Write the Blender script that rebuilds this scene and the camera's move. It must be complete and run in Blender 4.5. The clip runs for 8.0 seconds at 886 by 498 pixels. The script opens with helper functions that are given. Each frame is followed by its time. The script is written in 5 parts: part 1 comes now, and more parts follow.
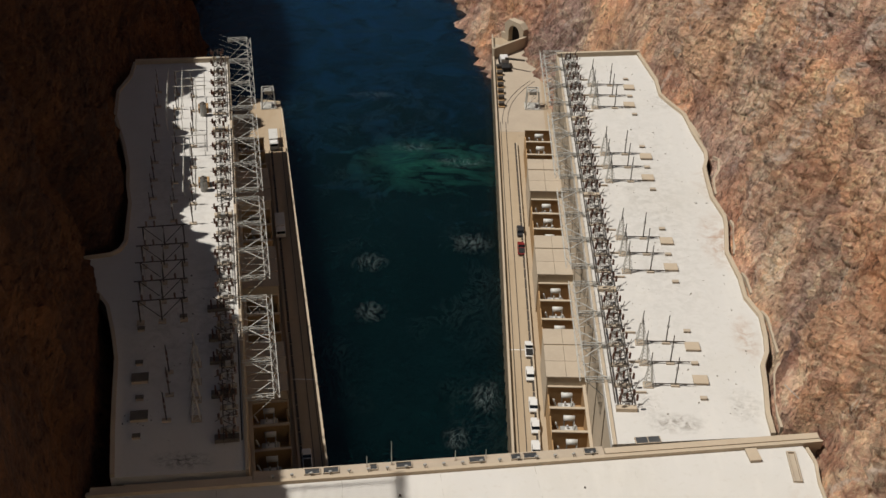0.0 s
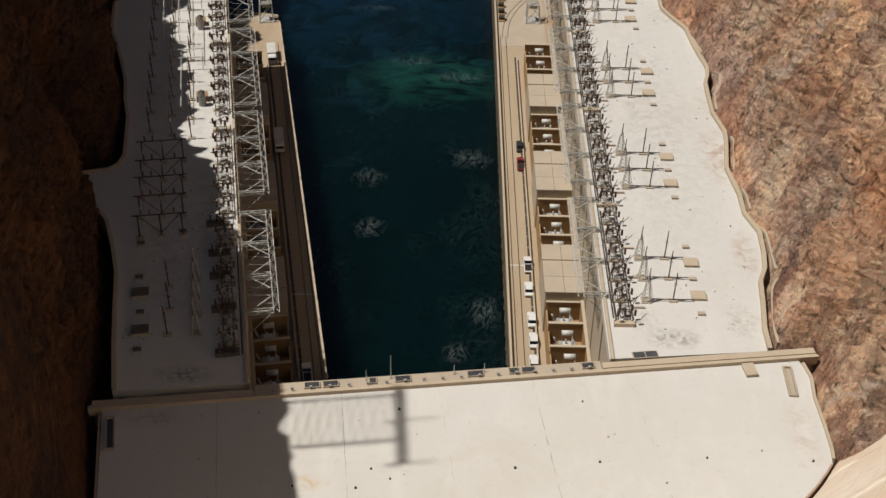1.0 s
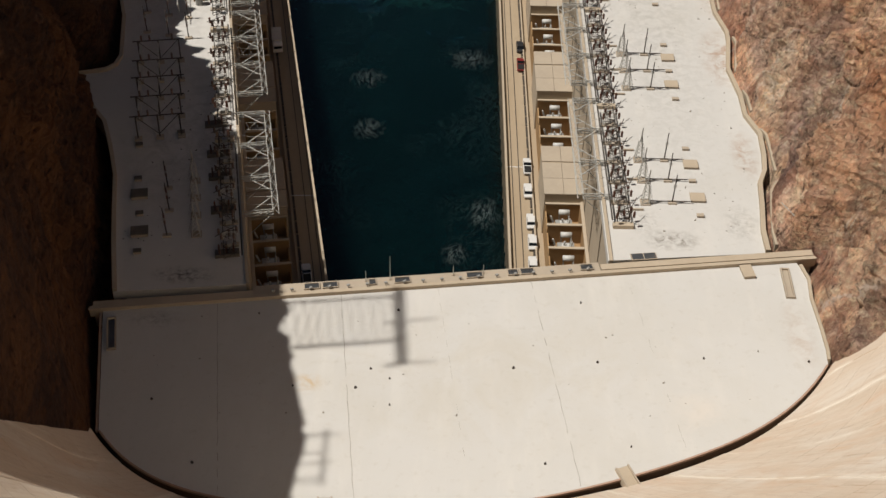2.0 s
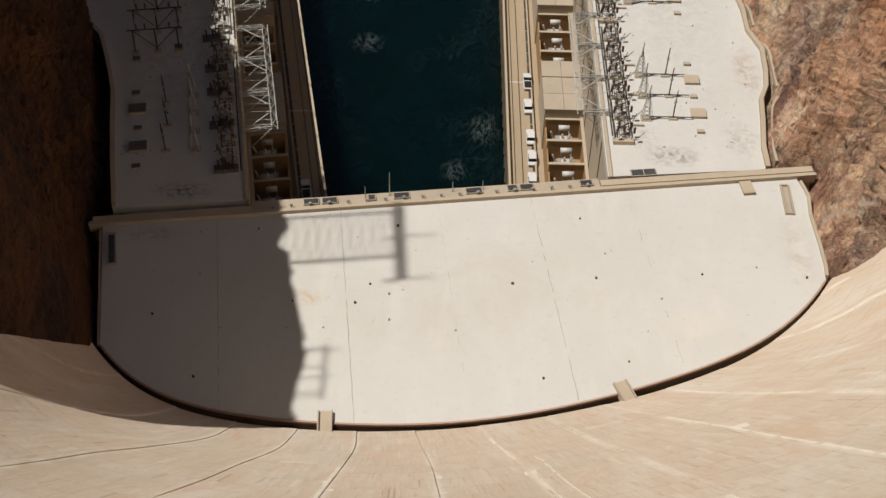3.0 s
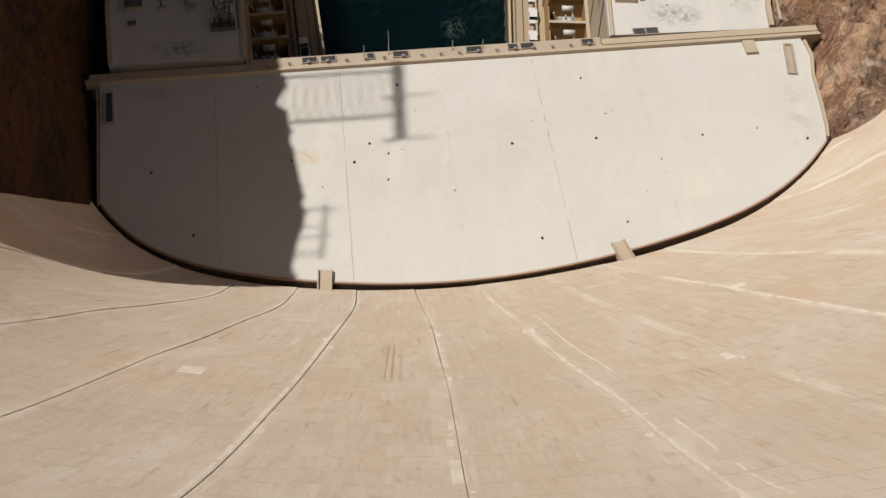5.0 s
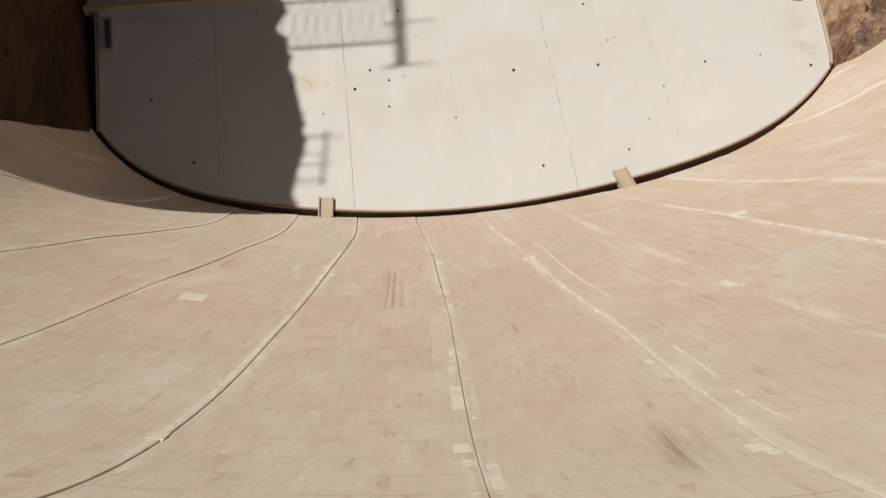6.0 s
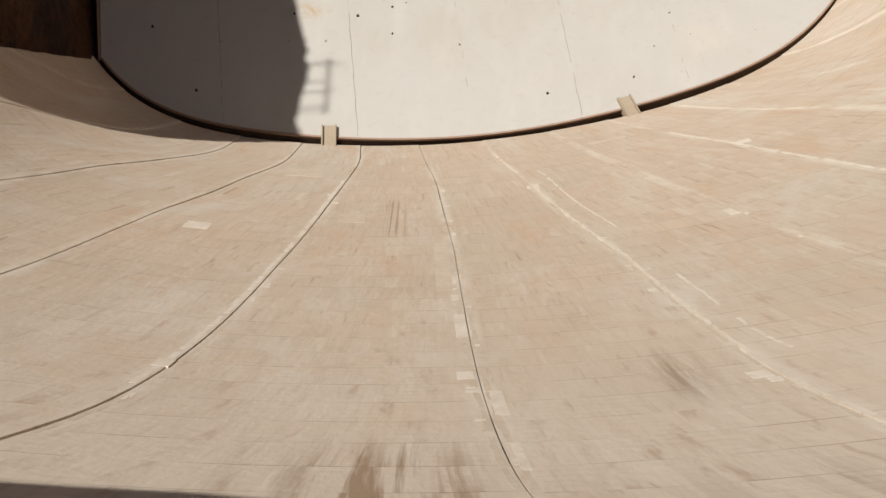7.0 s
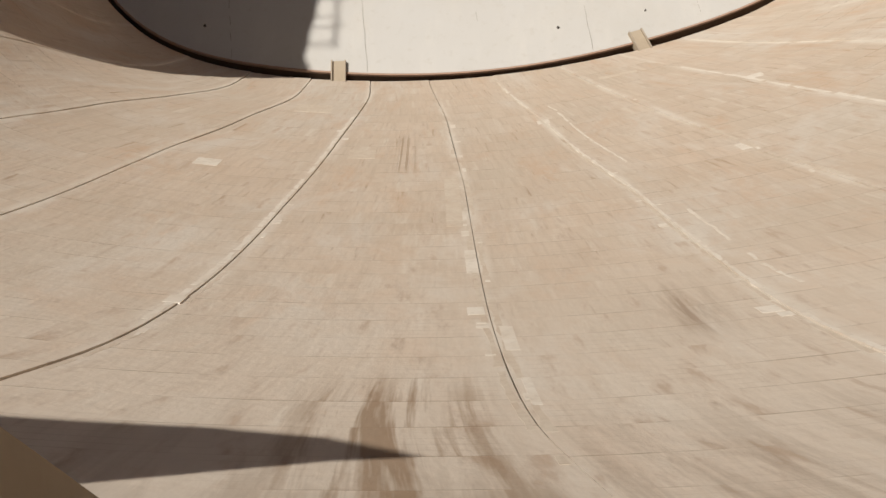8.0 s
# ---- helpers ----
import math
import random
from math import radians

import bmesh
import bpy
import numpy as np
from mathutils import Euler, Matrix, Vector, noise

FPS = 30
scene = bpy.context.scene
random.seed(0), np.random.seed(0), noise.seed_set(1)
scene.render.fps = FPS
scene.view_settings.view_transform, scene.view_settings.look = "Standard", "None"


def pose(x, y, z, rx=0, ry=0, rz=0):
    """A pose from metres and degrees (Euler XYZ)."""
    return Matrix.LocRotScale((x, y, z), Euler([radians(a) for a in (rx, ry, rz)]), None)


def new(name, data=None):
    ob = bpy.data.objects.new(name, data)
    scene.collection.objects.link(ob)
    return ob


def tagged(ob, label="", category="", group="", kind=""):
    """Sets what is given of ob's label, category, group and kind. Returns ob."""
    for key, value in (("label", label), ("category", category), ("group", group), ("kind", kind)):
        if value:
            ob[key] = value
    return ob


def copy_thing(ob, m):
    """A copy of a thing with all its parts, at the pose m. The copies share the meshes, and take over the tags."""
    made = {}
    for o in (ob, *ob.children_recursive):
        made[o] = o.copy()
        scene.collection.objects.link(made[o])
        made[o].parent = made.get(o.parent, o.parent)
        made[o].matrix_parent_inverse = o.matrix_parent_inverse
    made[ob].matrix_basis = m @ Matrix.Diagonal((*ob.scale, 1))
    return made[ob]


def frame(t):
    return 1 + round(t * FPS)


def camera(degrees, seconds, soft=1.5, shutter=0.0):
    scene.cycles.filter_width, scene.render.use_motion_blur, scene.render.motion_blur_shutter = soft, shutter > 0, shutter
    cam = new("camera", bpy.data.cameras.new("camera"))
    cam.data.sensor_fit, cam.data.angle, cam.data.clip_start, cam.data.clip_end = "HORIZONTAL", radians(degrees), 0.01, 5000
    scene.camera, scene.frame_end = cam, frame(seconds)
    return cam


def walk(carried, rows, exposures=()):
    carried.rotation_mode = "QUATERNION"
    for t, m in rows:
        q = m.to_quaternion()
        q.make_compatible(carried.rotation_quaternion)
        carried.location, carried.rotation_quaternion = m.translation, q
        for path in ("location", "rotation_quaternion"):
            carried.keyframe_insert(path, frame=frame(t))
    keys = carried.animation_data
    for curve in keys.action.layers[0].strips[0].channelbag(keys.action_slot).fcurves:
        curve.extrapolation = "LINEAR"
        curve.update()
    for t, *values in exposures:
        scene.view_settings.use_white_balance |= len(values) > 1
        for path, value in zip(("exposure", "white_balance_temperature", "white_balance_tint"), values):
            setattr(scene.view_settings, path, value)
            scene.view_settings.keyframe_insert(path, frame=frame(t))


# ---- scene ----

# z = 0 is the flat roof of the powerhouse; the camera stands on the crest of the dam
EYE = (0.0, 0.0, 147.0)
cam = camera(37.17, 8.0)
ROWS = [
    (0.0, 56.996, -0.889, 0.577),
    (0.5, 55.262, -0.950, 0.604),
    (1.0, 53.318, -1.003, 0.612),
    (1.5, 51.164, -1.060, 0.633),
    (2.0, 49.042, -1.090, 0.639),
    (2.2, 48.224, -1.100, 0.642),
    (3.5, 43.836, -1.211, 0.700),
    (4.0, 42.357, -1.231, 0.711),
    (4.5, 40.869, -1.259, 0.736),
    (5.8, 36.752, -1.270, 0.775),
    (6.0, 36.144, -1.270, 0.803),
    (6.5, 34.574, -1.250, 0.880),
    (7.0, 33.020, -1.157, 0.910),
    (7.5, 31.598, -0.963, 0.958),
    (8.0, 30.233, -0.691, 1.012),
]
walk(cam, [(t, pose(*EYE, rx, ry, rz)) for t, rx, ry, rz in ROWS])

# ---- light ----
SUN_EL, SUN_DIR = 63.5, (0.992, 0.128)
world = bpy.data.worlds.new("sky")
scene.world = world
world.use_nodes = True
wn = world.node_tree.nodes
sky = wn.new("ShaderNodeTexSky")
sky.sky_type, sky.sun_disc = "NISHITA", False
sky.sun_elevation = radians(SUN_EL)
sky.sun_rotation = math.atan2(-SUN_DIR[0], -SUN_DIR[1])
world.node_tree.links.new(sky.outputs[0], wn["Background"].inputs[0])
wn["Background"].inputs[1].default_value = 0.021
sun_data = bpy.data.lights.new("sun", "SUN")
sun_data.energy, sun_data.angle, sun_data.color = 5.0, radians(0.53), (1.0, 0.935, 0.86)
sun_ob = new("sun", sun_data)
ce = math.cos(radians(SUN_EL))
sun_ob.rotation_euler = Vector((SUN_DIR[0] * ce, SUN_DIR[1] * ce, -math.sin(radians(SUN_EL)))).to_track_quat("-Z", "Y").to_euler()
scene.view_settings.exposure = -0.10


# ---- materials ----
TONE = 0.8


def toned(c):
    return tuple(v * TONE for v in c)


def material(name, base, rough=0.85, metal=0.0, spots=(), bump=(), spec=0.3):
    """base: colour. spots: (scale xyz, low, high, colour, amount). bump: (scale, strength, distance)."""
    base, spots = toned(base), [(sc_, lo_, hi_, toned(c_), am_) for sc_, lo_, hi_, c_, am_ in spots]
    m = bpy.data.materials.new(name)
    m.use_nodes = True
    nt = m.node_tree
    N, L = nt.nodes, nt.links
    bsdf = N["Principled BSDF"]
    bsdf.inputs["Roughness"].default_value = rough
    bsdf.inputs["Metallic"].default_value = metal
    bsdf.inputs["Specular IOR Level"].default_value = spec
    co = N.new("ShaderNodeTexCoord")
    last = None
    for scale, lo, hi, colour, amount in spots:
        mp = N.new("ShaderNodeMapping")
        mp.inputs["Scale"].default_value = scale
        L.new(co.outputs["Object"], mp.inputs["Vector"])
        nz = N.new("ShaderNodeTexNoise")
        nz.inputs["Scale"].default_value = 1.0
        nz.inputs["Detail"].default_value = 6.0
        nz.inputs["Roughness"].default_value = 0.62
        L.new(mp.outputs[0], nz.inputs["Vector"])
        rp = N.new("ShaderNodeMapRange")
        rp.inputs["From Min"].default_value, rp.inputs["From Max"].default_value = lo, hi
        rp.inputs["To Max"].default_value = amount
        L.new(nz.outputs["Fac"], rp.inputs["Value"])
        mx = N.new("ShaderNodeMix")
        mx.data_type = "RGBA"
        L.new(rp.outputs[0], mx.inputs["Factor"])
        if last is None:
            mx.inputs["A"].default_value = (*base, 1)
        else:
            L.new(last, mx.inputs["A"])
        mx.inputs["B"].default_value = (*colour, 1)
        last = mx.outputs["Result"]
    if last is None:
        bsdf.inputs["Base Color"].default_value = (*base, 1)
    else:
        L.new(last, bsdf.inputs["Base Color"])
    normal = None
    for scale, strength, dist in bump:
        nz = N.new("ShaderNodeTexNoise")
        nz.inputs["Scale"].default_value = scale
        nz.inputs["Detail"].default_value = 5.0
        L.new(co.outputs["Object"], nz.inputs["Vector"])
        bp = N.new("ShaderNodeBump")
        bp.inputs["Strength"].default_value, bp.inputs["Distance"].default_value = strength, dist
        L.new(nz.outputs["Fac"], bp.inputs["Height"])
        if normal is not None:
            L.new(normal, bp.inputs["Normal"])
        normal = bp.outputs[0]
    if normal is not None:
        L.new(normal, bsdf.inputs["Normal"])
    return m



M_ROOF = material("roof_coating", (0.62, 0.61, 0.578), 0.9, spots=[
    ((0.035, 0.035, 0.035), 0.45, 0.75, (0.55, 0.525, 0.46), 0.5), ((0.25, 0.06, 0.2), 0.5, 0.75, (0.70, 0.68, 0.63), 0.5), ((0.7, 0.7, 0.7), 0.56, 0.8, (0.46, 0.42, 0.35), 0.4)],
    bump=[(2.0, 0.15, 0.1)])
M_CONC = material("tan_concrete", (0.50, 0.42, 0.315), 0.9, spots=[
    ((0.1, 0.1, 0.1), 0.4, 0.8, (0.41, 0.33, 0.235), 0.7), ((1.2, 1.2, 0.4), 0.5, 0.8, (0.57, 0.47, 0.34), 0.5)], bump=[(1.5, 0.2, 0.1)])
M_BAY = material("ochre_concrete", (0.40, 0.255, 0.12), 0.9, spots=[
    ((0.2, 0.2, 0.1), 0.4, 0.75, (0.30, 0.18, 0.085), 0.7), ((1.5, 1.5, 0.4), 0.5, 0.8, (0.46, 0.32, 0.17), 0.5)], bump=[(1.5, 0.2, 0.1)])
M_SLAB = material("grey_slab", (0.46, 0.39, 0.30), 0.9, spots=[
    ((0.15, 0.15, 0.1), 0.4, 0.75, (0.38, 0.32, 0.25), 0.7), ((1.5, 1.5, 1.5), 0.5, 0.8, (0.52, 0.45, 0.36), 0.5)], bump=[(1.5, 0.2, 0.1)])
M_PINK = material("reddish_concrete", (0.45, 0.30, 0.22), 0.9, spots=[((0.5, 0.5, 0.5), 0.4, 0.75, (0.34, 0.22, 0.15), 0.7)], bump=[(1.5, 0.2, 0.1)])
M_SEAM = material("joint_sealant", (0.26, 0.24, 0.20), 0.9, spots=[((0.8, 0.8, 0.8), 0.45, 0.7, (0.42, 0.39, 0.33), 0.8)])
M_WALL = material("brown_wall", (0.15, 0.095, 0.06), 0.9, spots=[((0.4, 0.4, 0.15), 0.4, 0.75, (0.09, 0.06, 0.04), 0.7)])
M_DARK = material("dark_gap", (0.05, 0.045, 0.04), 0.9)
M_GLASS = material("dark_window", (0.035, 0.03, 0.025), 0.25, spec=0.5)
M_ROAD = material("deck_paving", (0.43, 0.345, 0.24), 0.9, spots=[
    ((0.25, 0.02, 0.2), 0.4, 0.7, (0.36, 0.27, 0.17), 0.7), ((0.6, 0.6, 0.6), 0.55, 0.8, (0.28, 0.21, 0.14), 0.5)], bump=[(2.0, 0.15, 0.08)])
M_STEEL = material("galvanised_steel", (0.52, 0.52, 0.48), 0.5, 0.1, spots=[((0.8, 0.8, 0.8), 0.45, 0.75, (0.30, 0.28, 0.25), 0.6)])
M_SILVER = material("silver_paint", (0.62, 0.62, 0.59), 0.6, 0.1, spots=[((0.7, 0.7, 0.7), 0.5, 0.8, (0.45, 0.43, 0.38), 0.6)])
M_GREY = material("grey_enamel", (0.36, 0.36, 0.34), 0.5, 0.1, spots=[((0.9, 0.9, 0.9), 0.5, 0.8, (0.24, 0.23, 0.20), 0.6)])
M_DSTEEL = material("dark_steel", (0.075, 0.065, 0.055), 0.6, 0.3, spots=[((0.8, 0.8, 0.8), 0.5, 0.75, (0.14, 0.10, 0.07), 0.6)])
M_BROWN = material("brown_porcelain", (0.085, 0.035, 0.022), 0.3, spots=[((2.0, 2.0, 2.0), 0.5, 0.75, (0.15, 0.08, 0.055), 0.6)], spec=0.5)
M_PANEL = material("grey_panel", (0.085, 0.09, 0.095), 0.35, 0.2, spots=[((0.8, 0.8, 0.8), 0.5, 0.8, (0.17, 0.165, 0.15), 0.7)], spec=0.5)
M_TYRE = material("rubber", (0.02, 0.02, 0.02), 0.8)
M_CARGLASS = material("car_glass", (0.012, 0.014, 0.016), 0.12, spec=0.6)
PAINT = {k: material(k + "_car_paint", c, 0.3, spots=[((1.5, 1.5, 1.5), 0.5, 0.9, tuple(v * 0.8 for v in c), 0.4)], spec=0.5)
         for k, c in (("white", (0.72, 0.72, 0.70)), ("black", (0.03, 0.03, 0.032)), ("red", (0.20, 0.02, 0.018)), ("blue", (0.06, 0.08, 0.12)))}


def math_node(nt, op, a, b=None):
    n_ = nt.nodes.new("ShaderNodeMath")
    n_.operation = op
    for i_, v in enumerate((a, b)):
        if v is None:
            continue
        if isinstance(v, (int, float)):
            n_.inputs[i_].default_value = v
        else:
            nt.links.new(v, n_.inputs[i_])
    return n_.outputs[0]


def ramp_node(nt, value, lo, hi, to=1.0, start=0.0):
    r = nt.nodes.new("ShaderNodeMapRange")
    r.inputs["From Min"].default_value, r.inputs["From Max"].default_value = lo, hi
    r.inputs["To Min"].default_value, r.inputs["To Max"].default_value = start, to
    nt.links.new(value, r.inputs["Value"])
    return r.outputs[0]


def noise_node(nt, vector, scale, detail=5.0, rough=0.6, warp=0.0, turn=(0, 0, 0)):
    mp = nt.nodes.new("ShaderNodeMapping")
    mp.inputs["Scale"].default_value = scale
    mp.inputs["Rotation"].default_value = turn
    nt.links.new(vector, mp.inputs["Vector"])
    n_ = nt.nodes.new("ShaderNodeTexNoise")
    n_.inputs["Scale"].default_value = 1.0
    n_.inputs["Detail"].default_value = detail
    n_.inputs["Roughness"].default_value = rough
    n_.inputs["Distortion"].default_value = warp
    nt.links.new(mp.outputs[0], n_.inputs["Vector"])
    return n_.outputs["Fac"]


def mix_node(nt, fac, a, b):
    m_ = nt.nodes.new("ShaderNodeMix")
    m_.data_type = "RGBA"
    if isinstance(fac, (int, float)):
        m_.inputs["Factor"].default_value = fac
    else:
        nt.links.new(fac, m_.inputs["Factor"])
    for key, v in (("A", a), ("B", b)):
        if isinstance(v, tuple):
            m_.inputs[key].default_value = (*toned(v), 1)
        else:
            nt.links.new(v, m_.inputs[key])
    return m_.outputs["Result"]


def bump_node(nt, height, strength, dist, normal=None):
    b = nt.nodes.new("ShaderNodeBump")
    b.inputs["Strength"].default_value, b.inputs["Distance"].default_value = strength, dist
    nt.links.new(height, b.inputs["Height"])
    if normal is not None:
        nt.links.new(normal, b.inputs["Normal"])
    return b.outputs[0]


def blank(name, rough, spec=0.3):
    m_ = bpy.data.materials.new(name)
    m_.use_nodes = True
    b = m_.node_tree.nodes["Principled BSDF"]
    b.inputs["Roughness"].default_value = rough
    b.inputs["Specular IOR Level"].default_value = spec
    return m_, m_.node_tree, b


def dam_material():
    """Board-marked concrete in columns and lifts; the map runs one unit a column across and in metres up."""
    m_, nt, b = blank("dam_concrete", 0.92)
    uv = nt.nodes.new("ShaderNodeUVMap")
    uv.uv_map = "columns"
    sep = nt.nodes.new("ShaderNodeSeparateXYZ")
    nt.links.new(uv.outputs[0], sep.inputs[0])
    u, v = sep.outputs[0], sep.outputs[1]
    cell = nt.nodes.new("ShaderNodeCombineXYZ")
    nt.links.new(math_node(nt, "FLOOR", math_node(nt, "MULTIPLY", u, 1.0)), cell.inputs[0])
    nt.links.new(math_node(nt, "FLOOR", math_node(nt, "DIVIDE", v, 7.6)), cell.inputs[1])
    wn_ = nt.nodes.new("ShaderNodeTexWhiteNoise")
    nt.links.new(cell.outputs[0], wn_.inputs["Vector"])
    cell2 = nt.nodes.new("ShaderNodeCombineXYZ")
    nt.links.new(math_node(nt, "FLOOR", math_node(nt, "MULTIPLY", u, 9.0)), cell2.inputs[0])
    nt.links.new(math_node(nt, "FLOOR", math_node(nt, "DIVIDE", v, 3.8)), cell2.inputs[1])
    wn2 = nt.nodes.new("ShaderNodeTexWhiteNoise")
    nt.links.new(cell2.outputs[0], wn2.inputs["Vector"])
    # each lift was cast on its own, so its marks begin and end at its edges
    lift_no = math_node(nt, "FLOOR", math_node(nt, "DIVIDE", v, 3.8))
    shift = math_node(nt, "MULTIPLY", math_node(nt, "FRACT", math_node(nt, "MULTIPLY", math_node(nt, "SINE", math_node(nt, "MULTIPLY", lift_no, 12.9898)), 437.58)), 9.0)
    lift = nt.nodes.new("ShaderNodeCombineXYZ")
    nt.links.new(math_node(nt, "ADD", u, shift), lift.inputs[0])
    nt.links.new(v, lift.inputs[1])
    LU = lift.outputs[0]
    col = mix_node(nt, ramp_node(nt, noise_node(nt, uv.outputs[0], (0.7, 0.03, 1), 4), 0.35, 0.7), (0.775, 0.635, 0.495), (0.69, 0.595, 0.475))
    col = mix_node(nt, ramp_node(nt, noise_node(nt, LU, (1.6, 0.16, 3), 5, 0.65, 0.5), 0.48, 0.64, 0.4), col, (0.71, 0.55, 0.41))
    col = mix_node(nt, ramp_node(nt, wn_.outputs["Value"], 0.3, 1.0, 0.16), col, (0.56, 0.44, 0.315))
    col = mix_node(nt, ramp_node(nt, wn2.outputs["Value"], 0.6, 1.0, 0.16), col, (0.80, 0.70, 0.57))
    # fine vertical board marks and runs of water down the face
    col = mix_node(nt, ramp_node(nt, noise_node(nt, LU, (24.0, 0.07, 1), 4, 0.65), 0.48, 0.72, 0.40), col, (0.52, 0.40, 0.285))
    col = mix_node(nt, ramp_node(nt, noise_node(nt, LU, (16.0, 0.05, 1), 5, 0.7, 0.3), 0.60, 0.69, 0.7), col, (0.42, 0.28, 0.175))
    col = mix_node(nt, ramp_node(nt, noise_node(nt, LU, (9.0, 0.05, 4), 6, 0.75, 0.3), 0.54, 0.70, 0.8), col, (0.84, 0.755, 0.63))
    # broad washes: greyish lime bloom and warm iron tints
    col = mix_node(nt, ramp_node(nt, noise_node(nt, uv.outputs[0], (1.3, 0.045, 11), 6, 0.68, 0.6), 0.50, 0.66, 0.7), col, (0.80, 0.73, 0.63))
    col = mix_node(nt, ramp_node(nt, noise_node(nt, uv.outputs[0], (2.2, 0.07, 13), 6, 0.7, 0.6), 0.53, 0.68, 0.6), col, (0.70, 0.49, 0.33))
    col = mix_node(nt, ramp_node(nt, noise_node(nt, uv.outputs[0], (5.0, 0.35, 17), 6, 0.75, 0.4), 0.55, 0.70, 0.45), col, (0.56, 0.43, 0.31))
    # lifts near the crest are tinted paler, adding the sunlight they lack
    col = mix_node(nt, ramp_node(nt, math_node(nt, "ADD", v, math_node(nt, "MULTIPLY", noise_node(nt, uv.outputs[0], (1.5, 0.05, 23), 5, 0.7), 40.0)), 85, 135, 0.6), col, (0.90, 0.80, 0.67))
    # small board-wide marks, pale and dark
    for seed_, lo_, hi_, amount_, tint_ in ((31, 0.575, 0.64, 0.85, (0.90, 0.83, 0.73)), (37, 0.61, 0.70, 0.55, (0.50, 0.36, 0.25)), (41, 0.55, 0.64, 0.6, (0.62, 0.465, 0.33))):
        col = mix_node(nt, ramp_node(nt, noise_node(nt, LU, (13.0, 0.16, seed_), 4, 0.6, 0.15), lo_, hi_, amount_), col, tint_)
    # a bundle of dark runs low on the middle column
    low_run = math_node(nt, "MULTIPLY", ramp_node(nt, math_node(nt, "ABSOLUTE", math_node(nt, "ADD", u, 0.39)), 0.10, 0.05), ramp_node(nt, math_node(nt, "ABSOLUTE", math_node(nt, "SUBTRACT", v, 37.5)), 9.5, 6.0))
    col = mix_node(nt, math_node(nt, "MULTIPLY", low_run, ramp_node(nt, noise_node(nt, uv.outputs[0], (34.0, 0.02, 19), 3, 0.6), 0.50, 0.60, 0.75)), col, (0.42, 0.30, 0.20))
    low = math_node(nt, "ABSOLUTE", math_node(nt, "SUBTRACT", math_node(nt, "FRACT", math_node(nt, "DIVIDE", v, 3.8)), 0.5))
    line = math_node(nt, "MULTIPLY", ramp_node(nt, low, 0.478, 0.5), ramp_node(nt, noise_node(nt, uv.outputs[0], (3.0, 0.3, 1), 4), 0.42, 0.62))
    col = mix_node(nt, math_node(nt, "MULTIPLY", line, 0.75), col, (0.36, 0.26, 0.17))
    low2 = math_node(nt, "ABSOLUTE", math_node(nt, "SUBTRACT", math_node(nt, "FRACT", math_node(nt, "DIVIDE", v, 0.76)), 0.5))
    col = mix_node(nt, math_node(nt, "MULTIPLY", ramp_node(nt, low2, 0.42, 0.5, 0.35), ramp_node(nt, noise_node(nt, uv.outputs[0], (6.0, 0.2, 2), 3), 0.48, 0.66)), col, (0.42, 0.31, 0.21))
    # paler mortar beside the joints
    fr = math_node(nt, "ABSOLUTE", math_node(nt, "SUBTRACT", math_node(nt, "FRACT", u), 0.5))
    col = mix_node(nt, math_node(nt, "MULTIPLY", ramp_node(nt, fr, 0.43, 0.485), ramp_node(nt, noise_node(nt, uv.outputs[0], (2.0, 0.05, 7), 6, 0.75), 0.45, 0.55, 0.75)), col, (0.87, 0.79, 0.67))
    # damp brown runs under the crest
    wet = math_node(nt, "MULTIPLY", ramp_node(nt, noise_node(nt, uv.outputs[0], (13.0, 0.05, 3), 5, 0.65, 0.5), 0.46, 0.60), ramp_node(nt, math_node(nt, "ADD", v, math_node(nt, "MULTIPLY", noise_node(nt, uv.outputs[0], (8.0, 0.02, 5), 2), 22.0)), 117, 127, 0.3))
    col = mix_node(nt, wet, col, (0.31, 0.215, 0.135))
    # rust-brown runs close under the lookout, and one broad old stain
    run = math_node(nt, "MULTIPLY", ramp_node(nt, math_node(nt, "ABSOLUTE", math_node(nt, "ADD", u, 0.24)), 0.22, 0.10), ramp_node(nt, math_node(nt, "ADD", v, math_node(nt, "MULTIPLY", noise_node(nt, uv.outputs[0], (22.0, 0.01, 6), 3), 14.0)), 108, 113))
    run = math_node(nt, "MULTIPLY", run, ramp_node(nt, math_node(nt, "ADD", math_node(nt, "MULTIPLY", noise_node(nt, LU, (20.0, 0.06, 8), 4, 0.65, 0.5), 0.4), math_node(nt, "MULTIPLY", noise_node(nt, uv.outputs[0], (17.0, 0.03, 8), 4, 0.65, 0.5), 0.6)), 0.47, 0.57, 0.8))
    col = mix_node(nt, run, col, (0.36, 0.235, 0.135))
    old = math_node(nt, "MULTIPLY", ramp_node(nt, math_node(nt, "ABSOLUTE", math_node(nt, "SUBTRACT", u, 0.70)), 0.17, 0.03), ramp_node(nt, math_node(nt, "ABSOLUTE", math_node(nt, "SUBTRACT", v, 92.0)), 7.0, 2.0))
    col = mix_node(nt, math_node(nt, "MULTIPLY", old, ramp_node(nt, noise_node(nt, uv.outputs[0], (14.0, 0.08, 2), 5, 0.7, 0.5), 0.42, 0.62, 0.8)), col, (0.42, 0.31, 0.22))
    nt.links.new(col, b.inputs["Base Color"])
    tex = nt.nodes.new("ShaderNodeTexCoord")
    nrm = bump_node(nt, noise_node(nt, uv.outputs[0], (26.0, 0.5, 1), 5), 0.25, 0.12)
